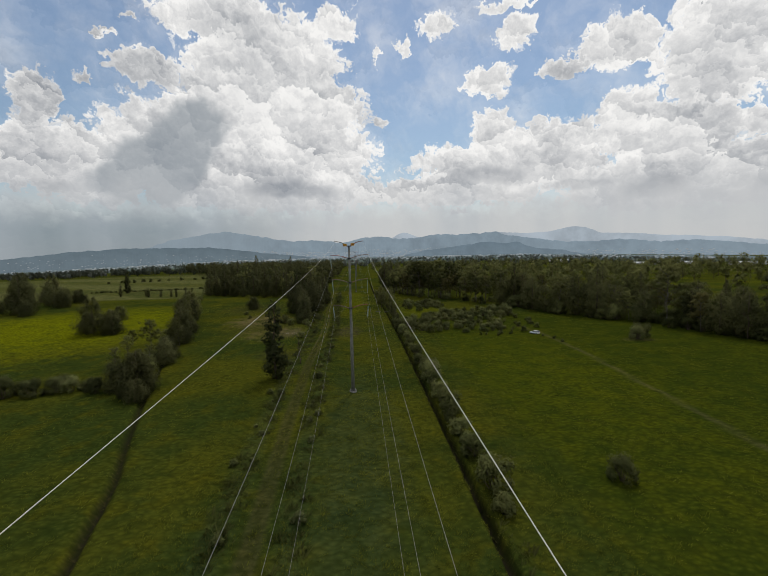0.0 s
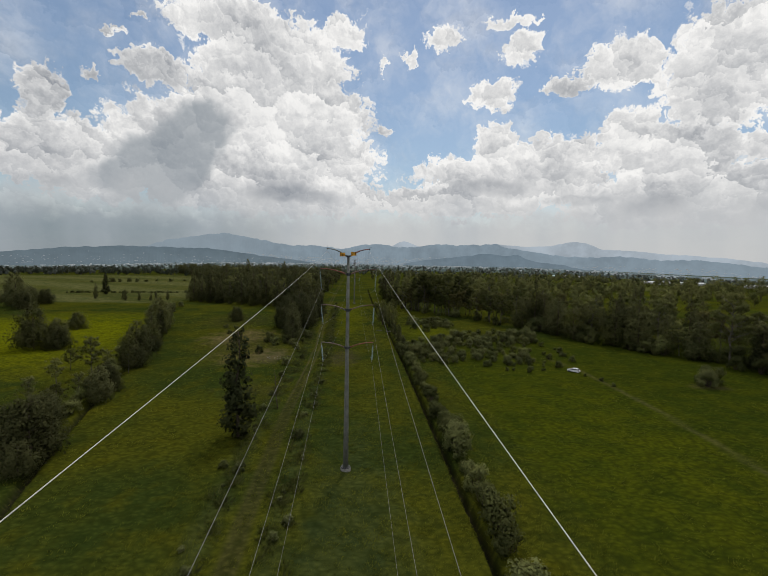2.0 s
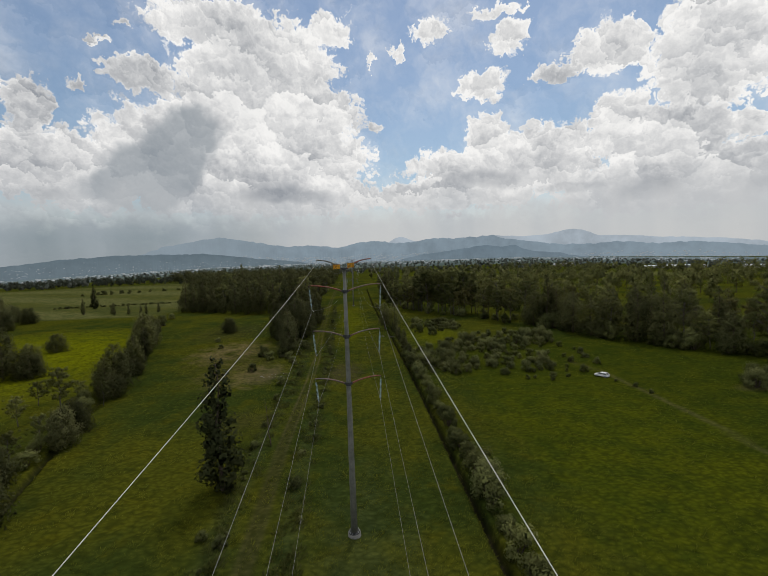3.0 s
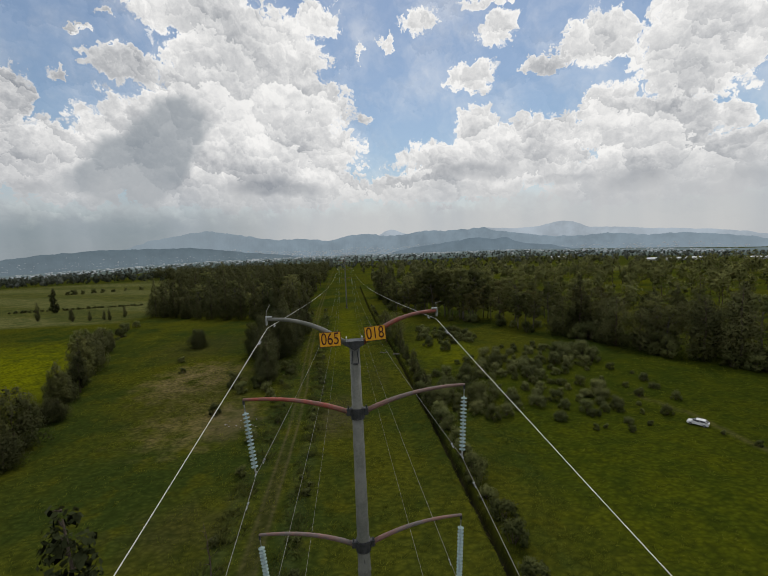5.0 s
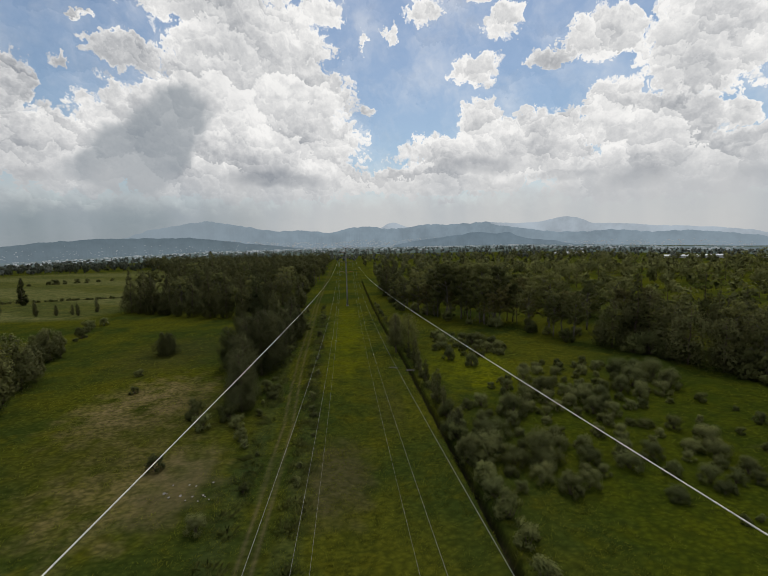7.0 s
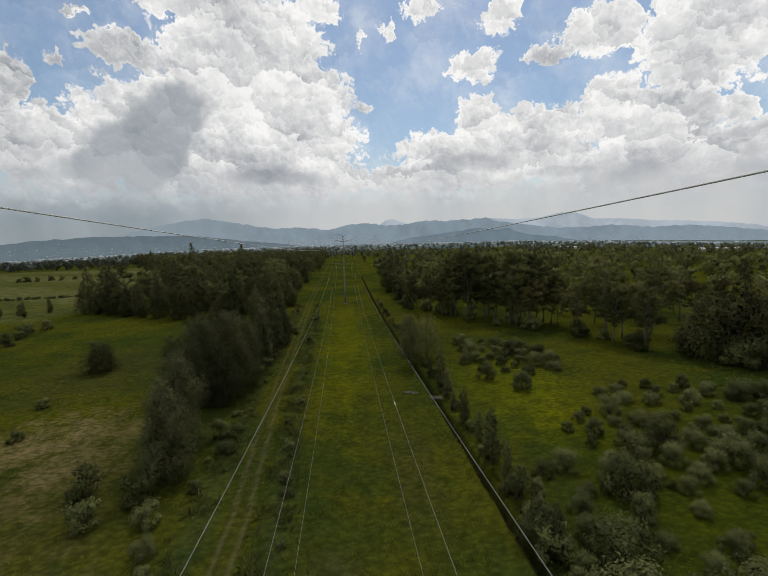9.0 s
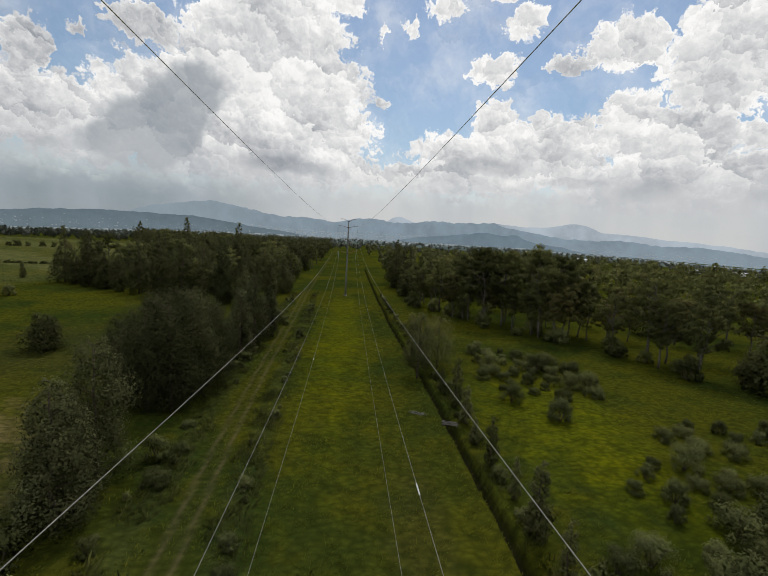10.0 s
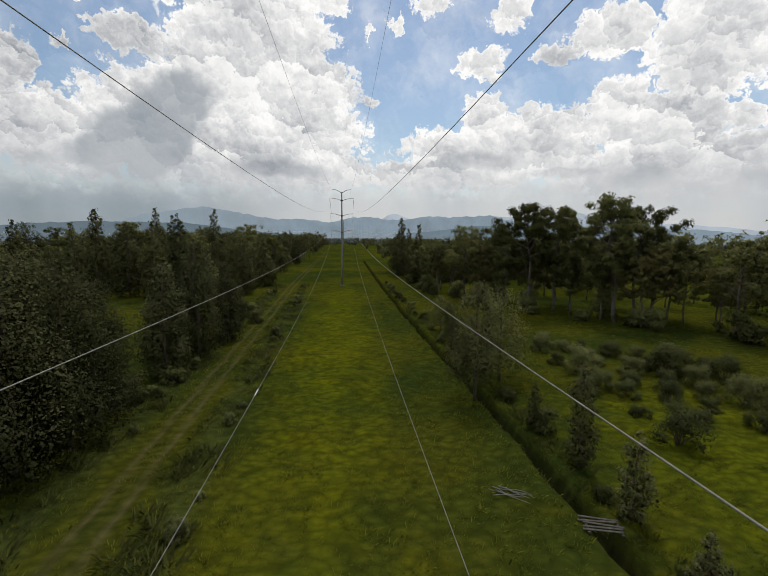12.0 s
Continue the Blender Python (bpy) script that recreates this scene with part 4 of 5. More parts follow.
for y in np.concatenate([np.arange(-48, 95, 4.6), np.arange(96, 262, 8.5)]):
    x = along(DITCH_RIGHT, y) + 1.9 + 0.8 * rng.random()
    pick = willows if rng.random() < 0.1 else bushes
    pick.plant(x, y + rng.random() * 2, (0.72 if y < 95 else 0.28) + 0.35 * rng.random(), group="bushes along the ditch")
for x, y, s in ((17.9, 99, 0.8), (17.6, 104, 1.15), (17.9, 110, 0.6), (17.2, 116, 0.8), (17.0, 122, 0.6), (17.3, 127.8, 0.9), (17.4, 134.2, 1.2), (16.3, 140, 0.6), (17.6, 86, 0.8), (17.8, 90, 0.7), (15.6, 160, 0.8), (15.0, 164, 1.0)):
    smalls.plant(x, y, s, group="young trees by the ditch")
ditch_trees.plant(13.1, 147.6, 1.0, 0)
ditch_trees.plant(18.4, 154.5, 0.82, 1)
ditch_trees.plant(15.4, 168, 0.6, 0)
ditch_trees.plant(16.8, 182, 0.55, 1)


def bare_tree(x, y, h):
    """A thin dead tree, leaning, with a few broken twigs."""
    r = np.random.default_rng(4)
    wood = [tube(bent(r, (0, 0, -0.2), (-0.9, 0.4, h), 7, 0.02), np.linspace(0.11, 0.02, 7), 6)]
    for k in range(9):
        z = h * (0.35 + 0.065 * k)
        tip = np.array([-0.9 * z / h + math.cos(k * 2.1) * 0.9, 0.4 * z / h + math.sin(k * 2.1) * 0.9, z + 0.7])
        wood.append(tube(bent(r, (-0.9 * z / h, 0.4 * z / h, z), tip, 4), np.linspace(0.03, 0.008, 4), 4))
    root = tagged(new("bare_tree"), "thin leafless dead tree standing in the meadow", "tree")
    part("trunk", fast_mesh("trunk", *joined(wood), BARK, True), BARK, root)
    root.matrix_basis = pose(x, y, height(x, y))


bare_tree(-15.8, 27.0, 9.0)


def rubble_heap(x, y):
    """A scatter of small pale stones dumped on the grass."""
    r = np.random.default_rng(8)
    root = tagged(new("rubble_heap"), "scattered pale stones lying in the dry grass", "stones")
    root.matrix_basis = pose(x, y, height(x, y))
    for k in range(16):
        bm = bmesh.new()
        bmesh.ops.create_icosphere(bm, subdivisions=1, radius=0.10 + 0.16 * float(r.random()))
        for v in bm.verts:
            v.co = v.co * float(0.75 + 0.5 * r.random())
            v.co.z *= 0.6
        ob = part("stone", bm, RUBBLE, root)
        px, py = float(r.normal() * 1.6), float(r.normal() * 2.2)
        ob.location = (px, py, height(x + px, y + py) - height(x, y) + 0.05)


rubble_heap(-25.5, 74.0)
for x, y, s in ((-50, 4, 0.95), (-48, -1, 0.7), (-60, 40, 0.8), (-57, 33, 0.7), (-68, 70, 0.8), (-88, 128, 0.95), (-93, 138, 0.8), (-124, 128, 1.0)):
    broad.plant(x, y, s)
for x, y, s in ((-71, 53, 0.66), (-63, 56, 0.36), (-71, 60, 0.36), (-60, 24, 0.40), (-62, 34, 0.38), (-58, 12, 0.3), (-74, 44, 0.42), (-80, 58, 0.4), (-70, 30, 0.35)):
    gums.plant(x, y, s, which=4)
# willow thicket on the meadow east of the ditch
thicket = scattered(rng, lambda x, y: np.hypot((x - 27) / 11, (y - 84) / 17) < 1 or np.hypot((x - 62) / 15, (y - 113) / 13) < 1 or np.hypot((x - 38) / 12, (y - 150) / 12) < 1
                    or np.hypot((x - 50) / 14, (y - 78) / 14) < 0.8 or np.hypot((x - 46) / 14, (y - 100) / 8) < 1 or np.hypot((x - 24) / 6, (y - 94) / 7) < 1
                    or np.hypot((x - 40) / 9, (y - 111) / 7) < 1 or np.hypot((x - 56) / 11, (y - 122) / 7) < 1 or np.hypot((x - 33) / 7, (y - 162) / 9) < 1, 16, 80, 60, 176, 3.5, 195)
for x, y in thicket:
    willows.plant(x, y, 0.38 + 0.62 * rng.random() ** 1.6, group="willow thicket")
for x, y, s in ((74, 112, 1.4), (70, 119, 1.3), (66, 108, 1.2), (21, 80, 1.3), (24, 86, 1.2), (31, 95, 1.1), (29, 77, 1.3), (100, 47, 1.3), (97, 44, 1.0), (37.3, -41, 0.75), (28, 137, 0.9), (33, 130, 0.8)):
    willows.plant(x, y, s, group="willow thicket")
for x, y, s in ((57, 68, 0.45), (59.5, 72, 0.5), (61, 66, 0.3), (55, 62, 0.4), (53, 58, 0.35), (58, 60, 0.28), (63, 70, 0.35), (68, 54, 0.25), (70, 49, 0.3), (70.5, 44, 0.28), (50, 66, 0.5), (47, 60, 0.35)):
    (bushes if s < 0.36 else willows).plant(x, y, s, group="low scrub near the car")
for x, y in scattered(rng, lambda x, y: np.hypot((x - 56) / 22, (y - 84) / 26) < 1, 30, 80, 56, 112, 6.0, 34):
    (bushes if rng.random() < 0.6 else willows).plant(x, y, 0.25 + 0.4 * rng.random(), group="low scrub near the car")
# scrub along the west ditch and round the fields
for x, y, s in ((-80, 111, 1.35), (-77.5, 106, 0.9), (-83, 117, 0.8), (-74, 92, 0.7), (-87, 128, 0.62), (-69, 76, 0.55), (-92, 142, 0.6), (-67, 64, 0.75), (-98, 160, 0.7)):
    slender.plant(x, y, s, group="trees along the west ditch")
for y in np.arange(2, 225, 5.6):
    x = along(DITCH_LEFT, y) - 2.5 + 3.0 * rng.normal() * 0.5
    k = rng.random()
    (broad if k < 0.3 else bushes if k < 0.8 else willows).plant(x, y, (0.24 if k < 0.3 else 0.6) + (0.22 if k < 0.3 else 0.55) * rng.random(), group="hedge along the west ditch")
for k in range(26):
    x = -58 - 60 * (k / 26.0)
    willows.plant(x + rng.normal(), 10 - 0.12 * (x + 58) * -1 + rng.normal() * 3, 0.7 + 0.4 * rng.random(), group="hedge across the field")
for k in range(90):
    y = -50 + 300 * rng.random()
    x = along(TRACK, y) + (3.6 + rng.random() * 2.2 if rng.random() < 0.55 else -3.2 - rng.random() * 3.5)
    (willows if k % 3 else bushes).plant(x, y, 0.16 + 0.28 * rng.random() ** 2, group="scrub beside the track")
for x, y, s in ((-24, 96, 0.7), (-27, 101, 0.8), (-31, 97, 0.7), (-34, 103, 0.9), (-22, 91, 0.5), (-33, 82, 0.6), (-21, 66, 0.6), (-61, 135, 0.8), (-55, 120, 0.5), (-20, 112, 0.6), (-22, 117, 0.7), (-24, 150, 0.8), (-22, 156, 0.7), (-20, 192, 0.7), (-23, 200, 0.8)):
    (bushes if s > 0.65 else willows).plant(x, y, s, group="low bushes round the clump")


# ---- far woods ----
def woodland(name, places, n, size, leaf, label, seed, h0=13, h1=24):
    """Many distant trees, each a trunk and a crown of leaf sprays, in one object."""
    rng = np.random.default_rng(seed)
    pieces, trunks = [], []
    for x, y in places:
        h = h0 + (h1 - h0) * rng.random()
        z, w = height(x, y), h * (0.22 + 0.1 * rng.random())
        cs = [(x + rng.normal() * w * 0.5, y + rng.normal() * w * 0.5, z + h * f) for f in (0.35, 0.5, 0.65, 0.8, 0.9)]
        rs = [(w * q, w * q, w * q) for q in (0.8, 1.0, 0.95, 0.7, 0.45)]
        pieces.append(leaves(rng, cs, rs, n, size))
        trunks.append(tube([(x, y, z - 0.5), (x, y, z + h * 0.7)], [h * 0.016, h * 0.006], 4, False))
    v, f = joined([q[:2] for q in pieces])
    v2, f2 = joined(trunks)
    out = v2 - np.repeat(v2.reshape(-1, 4, 3).mean(axis=1), 4, axis=0)
    soft = np.vstack([q[2] for q in pieces] + [out / np.linalg.norm(out, axis=1, keepdims=True)])
    me = fast_mesh(name, np.vstack([v, v2]), np.vstack([f, f2 + len(v)]), [leaf, BARK], normals=soft)
    idx = np.zeros(len(f) + len(f2), np.int32)
    idx[len(f):] = 1
    me.polygons.foreach_set("material_index", idx)
    tagged(new(name, me), label, "woods", kind="stuff")


rng = np.random.default_rng(5)
mid_right = scattered(rng, lambda x, y: x > front_right(y) + (70 if y < 360 else 4) and not (170 < x < 470 and abs(y - 640 + 0.25 * x) < 55), 18, 520, -160, 900, 13.5, 460)
woodland("gum_woodland", [q for q in mid_right if q[1] < 430], 300, 1.15, GUM, "dense olive gum woodland east of the line", 1)
# trees from here outward wear the haze-tinted leaf colours
woodland("distant_gum_woodland", [q for q in mid_right if q[1] >= 430], 150, 1.8, MID_LEAF, "distant olive gum woodland, its leaf colour lightened for haze", 6, 8, 18)
mid_left = scattered(rng, lambda x, y: wood_left(x, y) and (y > 415), -420, -30, 400, 900, 9, 420)
woodland("dark_woodland", mid_left, 170, 1.4, DARK, "dense dark woodland west of the power line", 2)
row_left = scattered(rng, lambda x, y: 690 < y + 0.25 * (x + 400) < 900 and (rng.random() < 0.7), -900, -150, 500, 1000, 11, 260)
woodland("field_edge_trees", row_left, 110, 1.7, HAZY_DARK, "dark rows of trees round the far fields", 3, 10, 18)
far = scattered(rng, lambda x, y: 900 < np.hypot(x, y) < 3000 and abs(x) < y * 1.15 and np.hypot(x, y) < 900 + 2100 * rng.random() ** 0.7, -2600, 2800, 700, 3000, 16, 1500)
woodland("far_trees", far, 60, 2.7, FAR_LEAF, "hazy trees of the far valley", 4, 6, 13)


# ---- far town ----
def house_cluster():
    """Small pale houses of the far town, with flat roofs and dark openings."""
    rng = np.random.default_rng(9)
    pieces = []
    unit = np.array([(x, y, z) for x in (-1, 1) for y in (-1, 1) for z in (0, 1)], float)
    quads = np.array([(0, 1, 3, 2), (4, 6, 7, 5), (0, 4, 5, 1), (2, 3, 7, 6), (1, 5, 7, 3), (0, 2, 6, 4)])
    for k in range(2000):
        az = radians(rng.choice([rng.uniform(-42, -12), rng.uniform(-14, 14), rng.uniform(10, 46)]))
        r = 1800 + 2230 * rng.random() ** 0.6
        x, y = math.sin(az) * r, math.cos(az) * r
        z = height(x, y)
        if k % 8 == 0:
            x, y, z = left_slope(rng.uniform(-46, -8), 0.30 + 0.5 * rng.random() ** 1.8)
        elif 0 < k % 4 < 3:
            bearing = rng.normal(-2.0, 9.0) if k % 4 == 1 else rng.uniform(-16, 46)
            x, y, z = main_slope(bearing, 0.22 + 0.30 * rng.random() ** 1.4)
        small = 0.55 if k % 8 == 0 else 1.0
        pieces.append((unit * small * [rng.uniform(3, 9), rng.uniform(3, 7), rng.uniform(3, 7)] + [x, y, z], quads))
    tagged(new("far_town", fast_mesh("far_town", *joined(pieces), FAR_HOUSE)), "pale houses of a far town below the hills", "town", kind="stuff")


house_cluster()


# ---- the power line ----
POLES = [(5.8, -300.0, 1.7), (0.0, 0.0, 0.0), (-3.2, 256.2, 0.0), (-6.6, 522.0, 0.0)]
SAGS = {("earth", True): 7.7, ("earth", False): 4.74, ("conductor", True): 9.6, ("conductor", False): 7.3}
ARMS = [(30.62, 4.27, RUSTY, PINKISH), (25.2, 4.02, PINKISH, PINKISH), (19.42, 3.95, PINKISH, RUSTY)]
STRING = 2.86
LINE_TURN = 0.9


def line_place(k, across, z, on=0.0):
    """A place at a height and an offset to the side, at a pole or part of the way on to the next."""
    a = POLES[k]
    b = POLES[k + 1] if k < len(POLES) - 1 else a
    x, y, foot = (p + (q - p) * on for p, q in zip(a, b))
    c, s = math.cos(radians(LINE_TURN)), math.sin(radians(LINE_TURN))
    return Vector((x + across * c, y + across * s, foot + z))


def arm_points(z, reach, rise, root=0.25):
    t = np.linspace(0, 1, 11)
    return np.stack([root + (reach - root) * t, np.zeros(11), z + rise * (1 - (1 - t) ** 2.2)], -1)


def lettering(words, size, parent, at):
    curve = bpy.data.curves.new("number", "FONT")
    curve.body, curve.size, curve.align_x, curve.align_y, curve.extrude = words, size, "CENTER", "CENTER", 0.004
    temp = new("number", curve)
    bpy.context.view_layer.update()
    me = bpy.data.meshes.new_from_object(temp.evaluated_get(bpy.context.evaluated_depsgraph_get()))
    bpy.data.objects.remove(temp)
    me.materials.clear()
    me.materials.append(INK)
    ob = new("number", me)
    ob.parent = parent
    ob.matrix_local = pose(*at, 90, 0, 0) @ Matrix.Diagonal((0.92, 1.3, 1, 1))
    return tagged(ob, "dark red number " + words)


def number_sign(words, tower, x, z, tilt):
    bm = bmesh.new()
    box(bm, (0.80, 0.012, 0.56), bevel=0.004)
    sign = part("number_sign", bm, SIGN, tower, "orange enamel plate numbered " + words)
    sign.matrix_local = pose(x, -0.22, z, 0, tilt, 0)
    lettering(words, 0.50, sign, (0, -0.013, 0))
    rim = bmesh.new()
    for sx, sz, w, h in ((0, 0.272, 0.80, 0.016), (0, -0.272, 0.80, 0.016), (0.392, 0, 0.016, 0.528), (-0.392, 0, 0.016, 0.528)):
        box(rim, (w, 0.016, h), (sx, 0, sz))
    part("sign_rim", rim, INK, sign)
    bm = bmesh.new()
    for sx in (-0.22, 0.22):
        box(bm, (0.04, 0.2, 0.05), (sx, 0.1, -0.02))
    part("sign_bracket", bm, BLACK_STEEL, sign)


def tower(signs):
    """A tapered steel pole with a top yoke, two earth-wire arms and six conductor arms."""
    root = tagged(new("transmission_pole"), "tapered grey steel transmission pole with curved arms" + (" and orange plates" if signs else ""), "power pole", group="poles of the power line")
    zs = np.array([0.2, 8, 16, 16.05, 24, 33.14])
    rs = np.array([0.42, 0.37, 0.31, 0.30, 0.255, 0.19])
    part("shaft", fast_mesh("shaft", *tube(np.stack([0 * zs, 0 * zs, zs], -1), rs, 12), STEEL), STEEL, root)
    bm = bmesh.new()
    bmesh.ops.create_cone(bm, cap_ends=True, segments=20, radius1=0.84, radius2=0.78, depth=0.9, matrix=pose(0, 0, 0.05))
    part("footing", bm, CONCRETE, root, "pale round concrete footing")
    bm = bmesh.new()
    bmesh.ops.create_cone(bm, cap_ends=True, segments=20, radius1=0.74, radius2=0.74, depth=0.07, matrix=pose(0, 0, 0.53))
    part("base_flange", bm, BLACK_STEEL, root)
    bolt_mesh = None
    for k in range(10):
        if bolt_mesh is None:
            bm = bmesh.new()
            bmesh.ops.create_cone(bm, cap_ends=True, segments=6, radius1=0.045, radius2=0.045, depth=0.22)
            bolt_mesh = bpy.data.meshes.new("anchor_bolt")
            bm.to_mesh(bolt_mesh)
            bm.free()
            bolt_mesh.materials.append(BRIGHT)
        bolt = part("anchor_bolt", bolt_mesh, BRIGHT, root)
        bolt.location = (0.65 * math.cos(k * 0.628), 0.65 * math.sin(k * 0.628), 0.62)
    for z, r in ((8.0, 0.39), (16.0, 0.33), (24.0, 0.275)):
        bm = bmesh.new()
        bmesh.ops.create_cone(bm, cap_ends=True, segments=12, radius1=r, radius2=r, depth=0.10, matrix=pose(0, 0, z))
        part("joint_collar", bm, STEEL, root)
    # climbing pegs
    peg = fast_mesh("step_peg", *tube([(0, 0, 0), (0.22, 0, 0), (0.22, 0, 0.03)], 0.011, 5), STEEL)
    for k in range(36):
        z = 14.0 + k * 0.48
        ob = part("step_peg", peg, STEEL, root)
        r = float(np.interp(z, zs, rs))
        ob.matrix_local = pose(0, (r - 0.02) * (1 if k % 2 else -1), z, 0, 0, 90 if k % 2 else -90)
    # top yoke
    bm = bmesh.new()
    ring = [(-0.36, 0.16), (0.36, 0.16), (0.36, 0.02), (0.0, -0.20), (-0.36, 0.02)]
    front = [bm.verts.new((x, -0.26, 33.18 + z)) for x, z in ring]
    back = [bm.verts.new((x, 0.26, 33.18 + z)) for x, z in ring]
    bm.faces.new(front)
    bm.faces.new(back[::-1])
    for k in range(5):
        bm.faces.new((front[(k + 1) % 5], front[k], back[k], back[(k + 1) % 5]))
    part("top_yoke", bm, BLACK_STEEL, root, "dark steel yoke on the pole's top")
    for sx in (-0.3, 0.3):
        bm = bmesh.new()
        box(bm, (0.045, 0.3, 0.16), (sx, -0.05, 33.40), bevel=0.01)
        part("lifting_lug", bm, BRIGHT, root)
    bm = bmesh.new()
    for sx in (-0.11, 0.11):
        box(bm, (0.035, 0.05, 0.5), (sx, -0.235, 32.72), (0, 6 if sx < 0 else -6, 0))
    box(bm, (0.2, 0.05, 0.05), (0, -0.235, 32.47), bevel=0.015)
    part("earth_strap", bm, BLACK_STEEL, root, "black strap loop below the yoke")
    # earth-wire arms
    for side, mt in ((-1, STEEL), (1, RUSTY)):
        v, f = tube(arm_points(33.20, 3.2, 1.10, 0.3) * [side, 1, 1], np.linspace(0.105, 0.06, 11), 10)
        part("earth_wire_arm", fast_mesh("earth_wire_arm", v, f if side > 0 else f[:, ::-1], mt, True), mt, root, "curved grey steel arm" if side < 0 else "curved arm in faded red primer")
        bm = bmesh.new()
        box(bm, (0.05, 0.16, 0.34), (side * 3.22, 0, 34.26), bevel=0.01)
        box(bm, (0.22, 0.08, 0.05), (side * 3.12, -0.02, 34.40), bevel=0.01)
        part("arm_end_plate", bm, BRIGHT, root)
        whip = tube([(side * 3.22, 0.0, 34.42), (side * 3.22, 0.1, 34.60), (side * (3.12 if side < 0 else 3.5), 0.3, 34.82 if side < 0 else 34.62)], [0.014, 0.012, 0.008], 5)
        part("bonding_wire", fast_mesh("bonding_wire", *whip, WIRE), WIRE, root)
    for z, reach, left, right in ARMS:
        bm = bmesh.new()
        r = float(np.interp(z, zs, rs))
        bmesh.ops.create_cone(bm, cap_ends=True, segments=12, radius1=r + 0.06, radius2=r + 0.06, depth=0.42, matrix=pose(0, 0, z - 0.14))
        box(bm, (2 * r + 0.44, 0.2, 0.28), (0, 0, z - 0.09), bevel=0.03)
        part("arm_collar", bm, BLACK_STEEL, root, "dark bolted collar")
        for side, mt in ((-1, left), (1, right)):
            v, f = tube(arm_points(z - 0.06, reach, 0.74, r + 0.18) * [side, 1, 1], np.linspace(0.10, 0.055, 11), 10)
            part("conductor_arm", fast_mesh("conductor_arm", v, f if side > 0 else f[:, ::-1], mt, True), mt, root, "curved tubular arm in faded red primer" if mt is RUSTY else "curved tubular arm in weathered grey paint")
            bm = bmesh.new()
            box(bm, (0.07, 0.1, 0.2), (side * (reach - 0.02), 0, z + 0.60), bevel=0.01)
            part("arm_end_plate", bm, BLACK_STEEL, root)
        for sx in (-1, 1):
            bm = bmesh.new()
            box(bm, (0.05, 0.05, 0.14), (sx * (r + 0.14), -0.06, z + 0.10), bevel=0.01)
            part("lifting_lug", bm, BLACK_STEEL, root)
    if signs:
        number_sign("065", root, -0.90, 33.46, -1)
        number_sign("018", root, 0.79, 33.60, -4)
    return root


def lathe(profile, sides=14):
    """A turned shape from (radius, height) pairs."""
    ang = np.arange(sides) * 2 * np.pi / sides
    v = np.array([(r * math.cos(a), r * math.sin(a), z) for r, z in profile for a in ang])
    i, j = np.meshgrid(np.arange(len(profile) - 1), np.arange(sides), indexing="ij")
    a, b = i * sides + j, i * sides + (j + 1) % sides
    return v, np.stack([a, b, b + sides, a + sides], -1).reshape(-1, 4)


DISC = fast_mesh("insulator_disc", *lathe([(0.001, 0.0), (0.035, 0.0), (0.04, -0.05), (0.127, -0.075), (0.13, -0.09), (0.10, -0.085), (0.09, -0.10), (0.06, -0.09), (0.02, -0.15), (0.001, -0.15)], 12), GLASS_DISC, True)


def insulator_string():
    """Suspension string of glass discs; hangs down from its top at the origin."""
    root = tagged(new("insulator_string"), "hanging string of greenish glass insulator discs", "insulator", group="insulator strings")
    link = fast_mesh("top_link", *tube([(0, 0, 0.04), (0, 0, -0.36)], 0.018, 6), BRIGHT)
    part("top_link", link, BRIGHT, root)
    for k in range(15):
        ob = part("insulator_disc", DISC, GLASS_DISC, root)
        ob.location = (0, 0, -0.34 - 0.150 * k)
    bm = bmesh.new()
    box(bm, (0.05, 0.40, 0.07), (0, 0, -STRING + 0.03), bevel=0.02)
    box(bm, (0.05, 0.08, 0.2), (0, 0, -STRING + 0.16), bevel=0.01)
    part("suspension_clamp", bm, BRIGHT, root)
    return root


def damper():
    """Vibration damper: two weights on a short bar clamped below a cable."""
    root = tagged(new("vibration_damper"), "small zinc vibration damper clamped to the cable", "damper", group="vibration dampers")
    part("messenger_bar", fast_mesh("messenger_bar", *tube([(0, -0.16, -0.08), (0, 0, -0.07), (0, 0.16, -0.08)], 0.008, 5), BRIGHT), BRIGHT, root)
    for s in (-1, 1):
        part("weight", fast_mesh("weight", *tube([(0, s * 0.11, -0.08), (0, s * 0.20, -0.085)], [0.026, 0.02], 8), BRIGHT, True), BRIGHT, root)
    bm = bmesh.new()
    box(bm, (0.035, 0.05, 0.14), (0, 0, -0.04), bevel=0.008)
    part("clamp", bm, BRIGHT, root)
    return root


def cable(a, b, sag, radius, label, strand):
    """One hanging cable between two supports."""
    t = np.linspace(0, 1, 61)
    pts = np.array(a)[None] * (1 - t)[:, None] + np.array(b)[None] * t[:, None]
    pts[:, 2] -= sag * 4 * t * (1 - t)
    curve_mesh = fast_mesh("overhead_cable", *tube(pts, radius, 6), strand, True)
    return tagged(new("overhead_cable", curve_mesh), label, "cable", group="cables of the power line")


first = tower(True)
plain = tower(False)
for k, (x, y, foot) in enumerate(POLES):
    m = pose(x, y, foot, 0, 0, LINE_TURN)
    if k == 1:
        first.matrix_basis = m
    elif k == 0:
        plain.matrix_basis = m
    else:
        copy_thing(plain, m)
hang, used_damper = insulator_string(), damper()
fresh = [True, True]


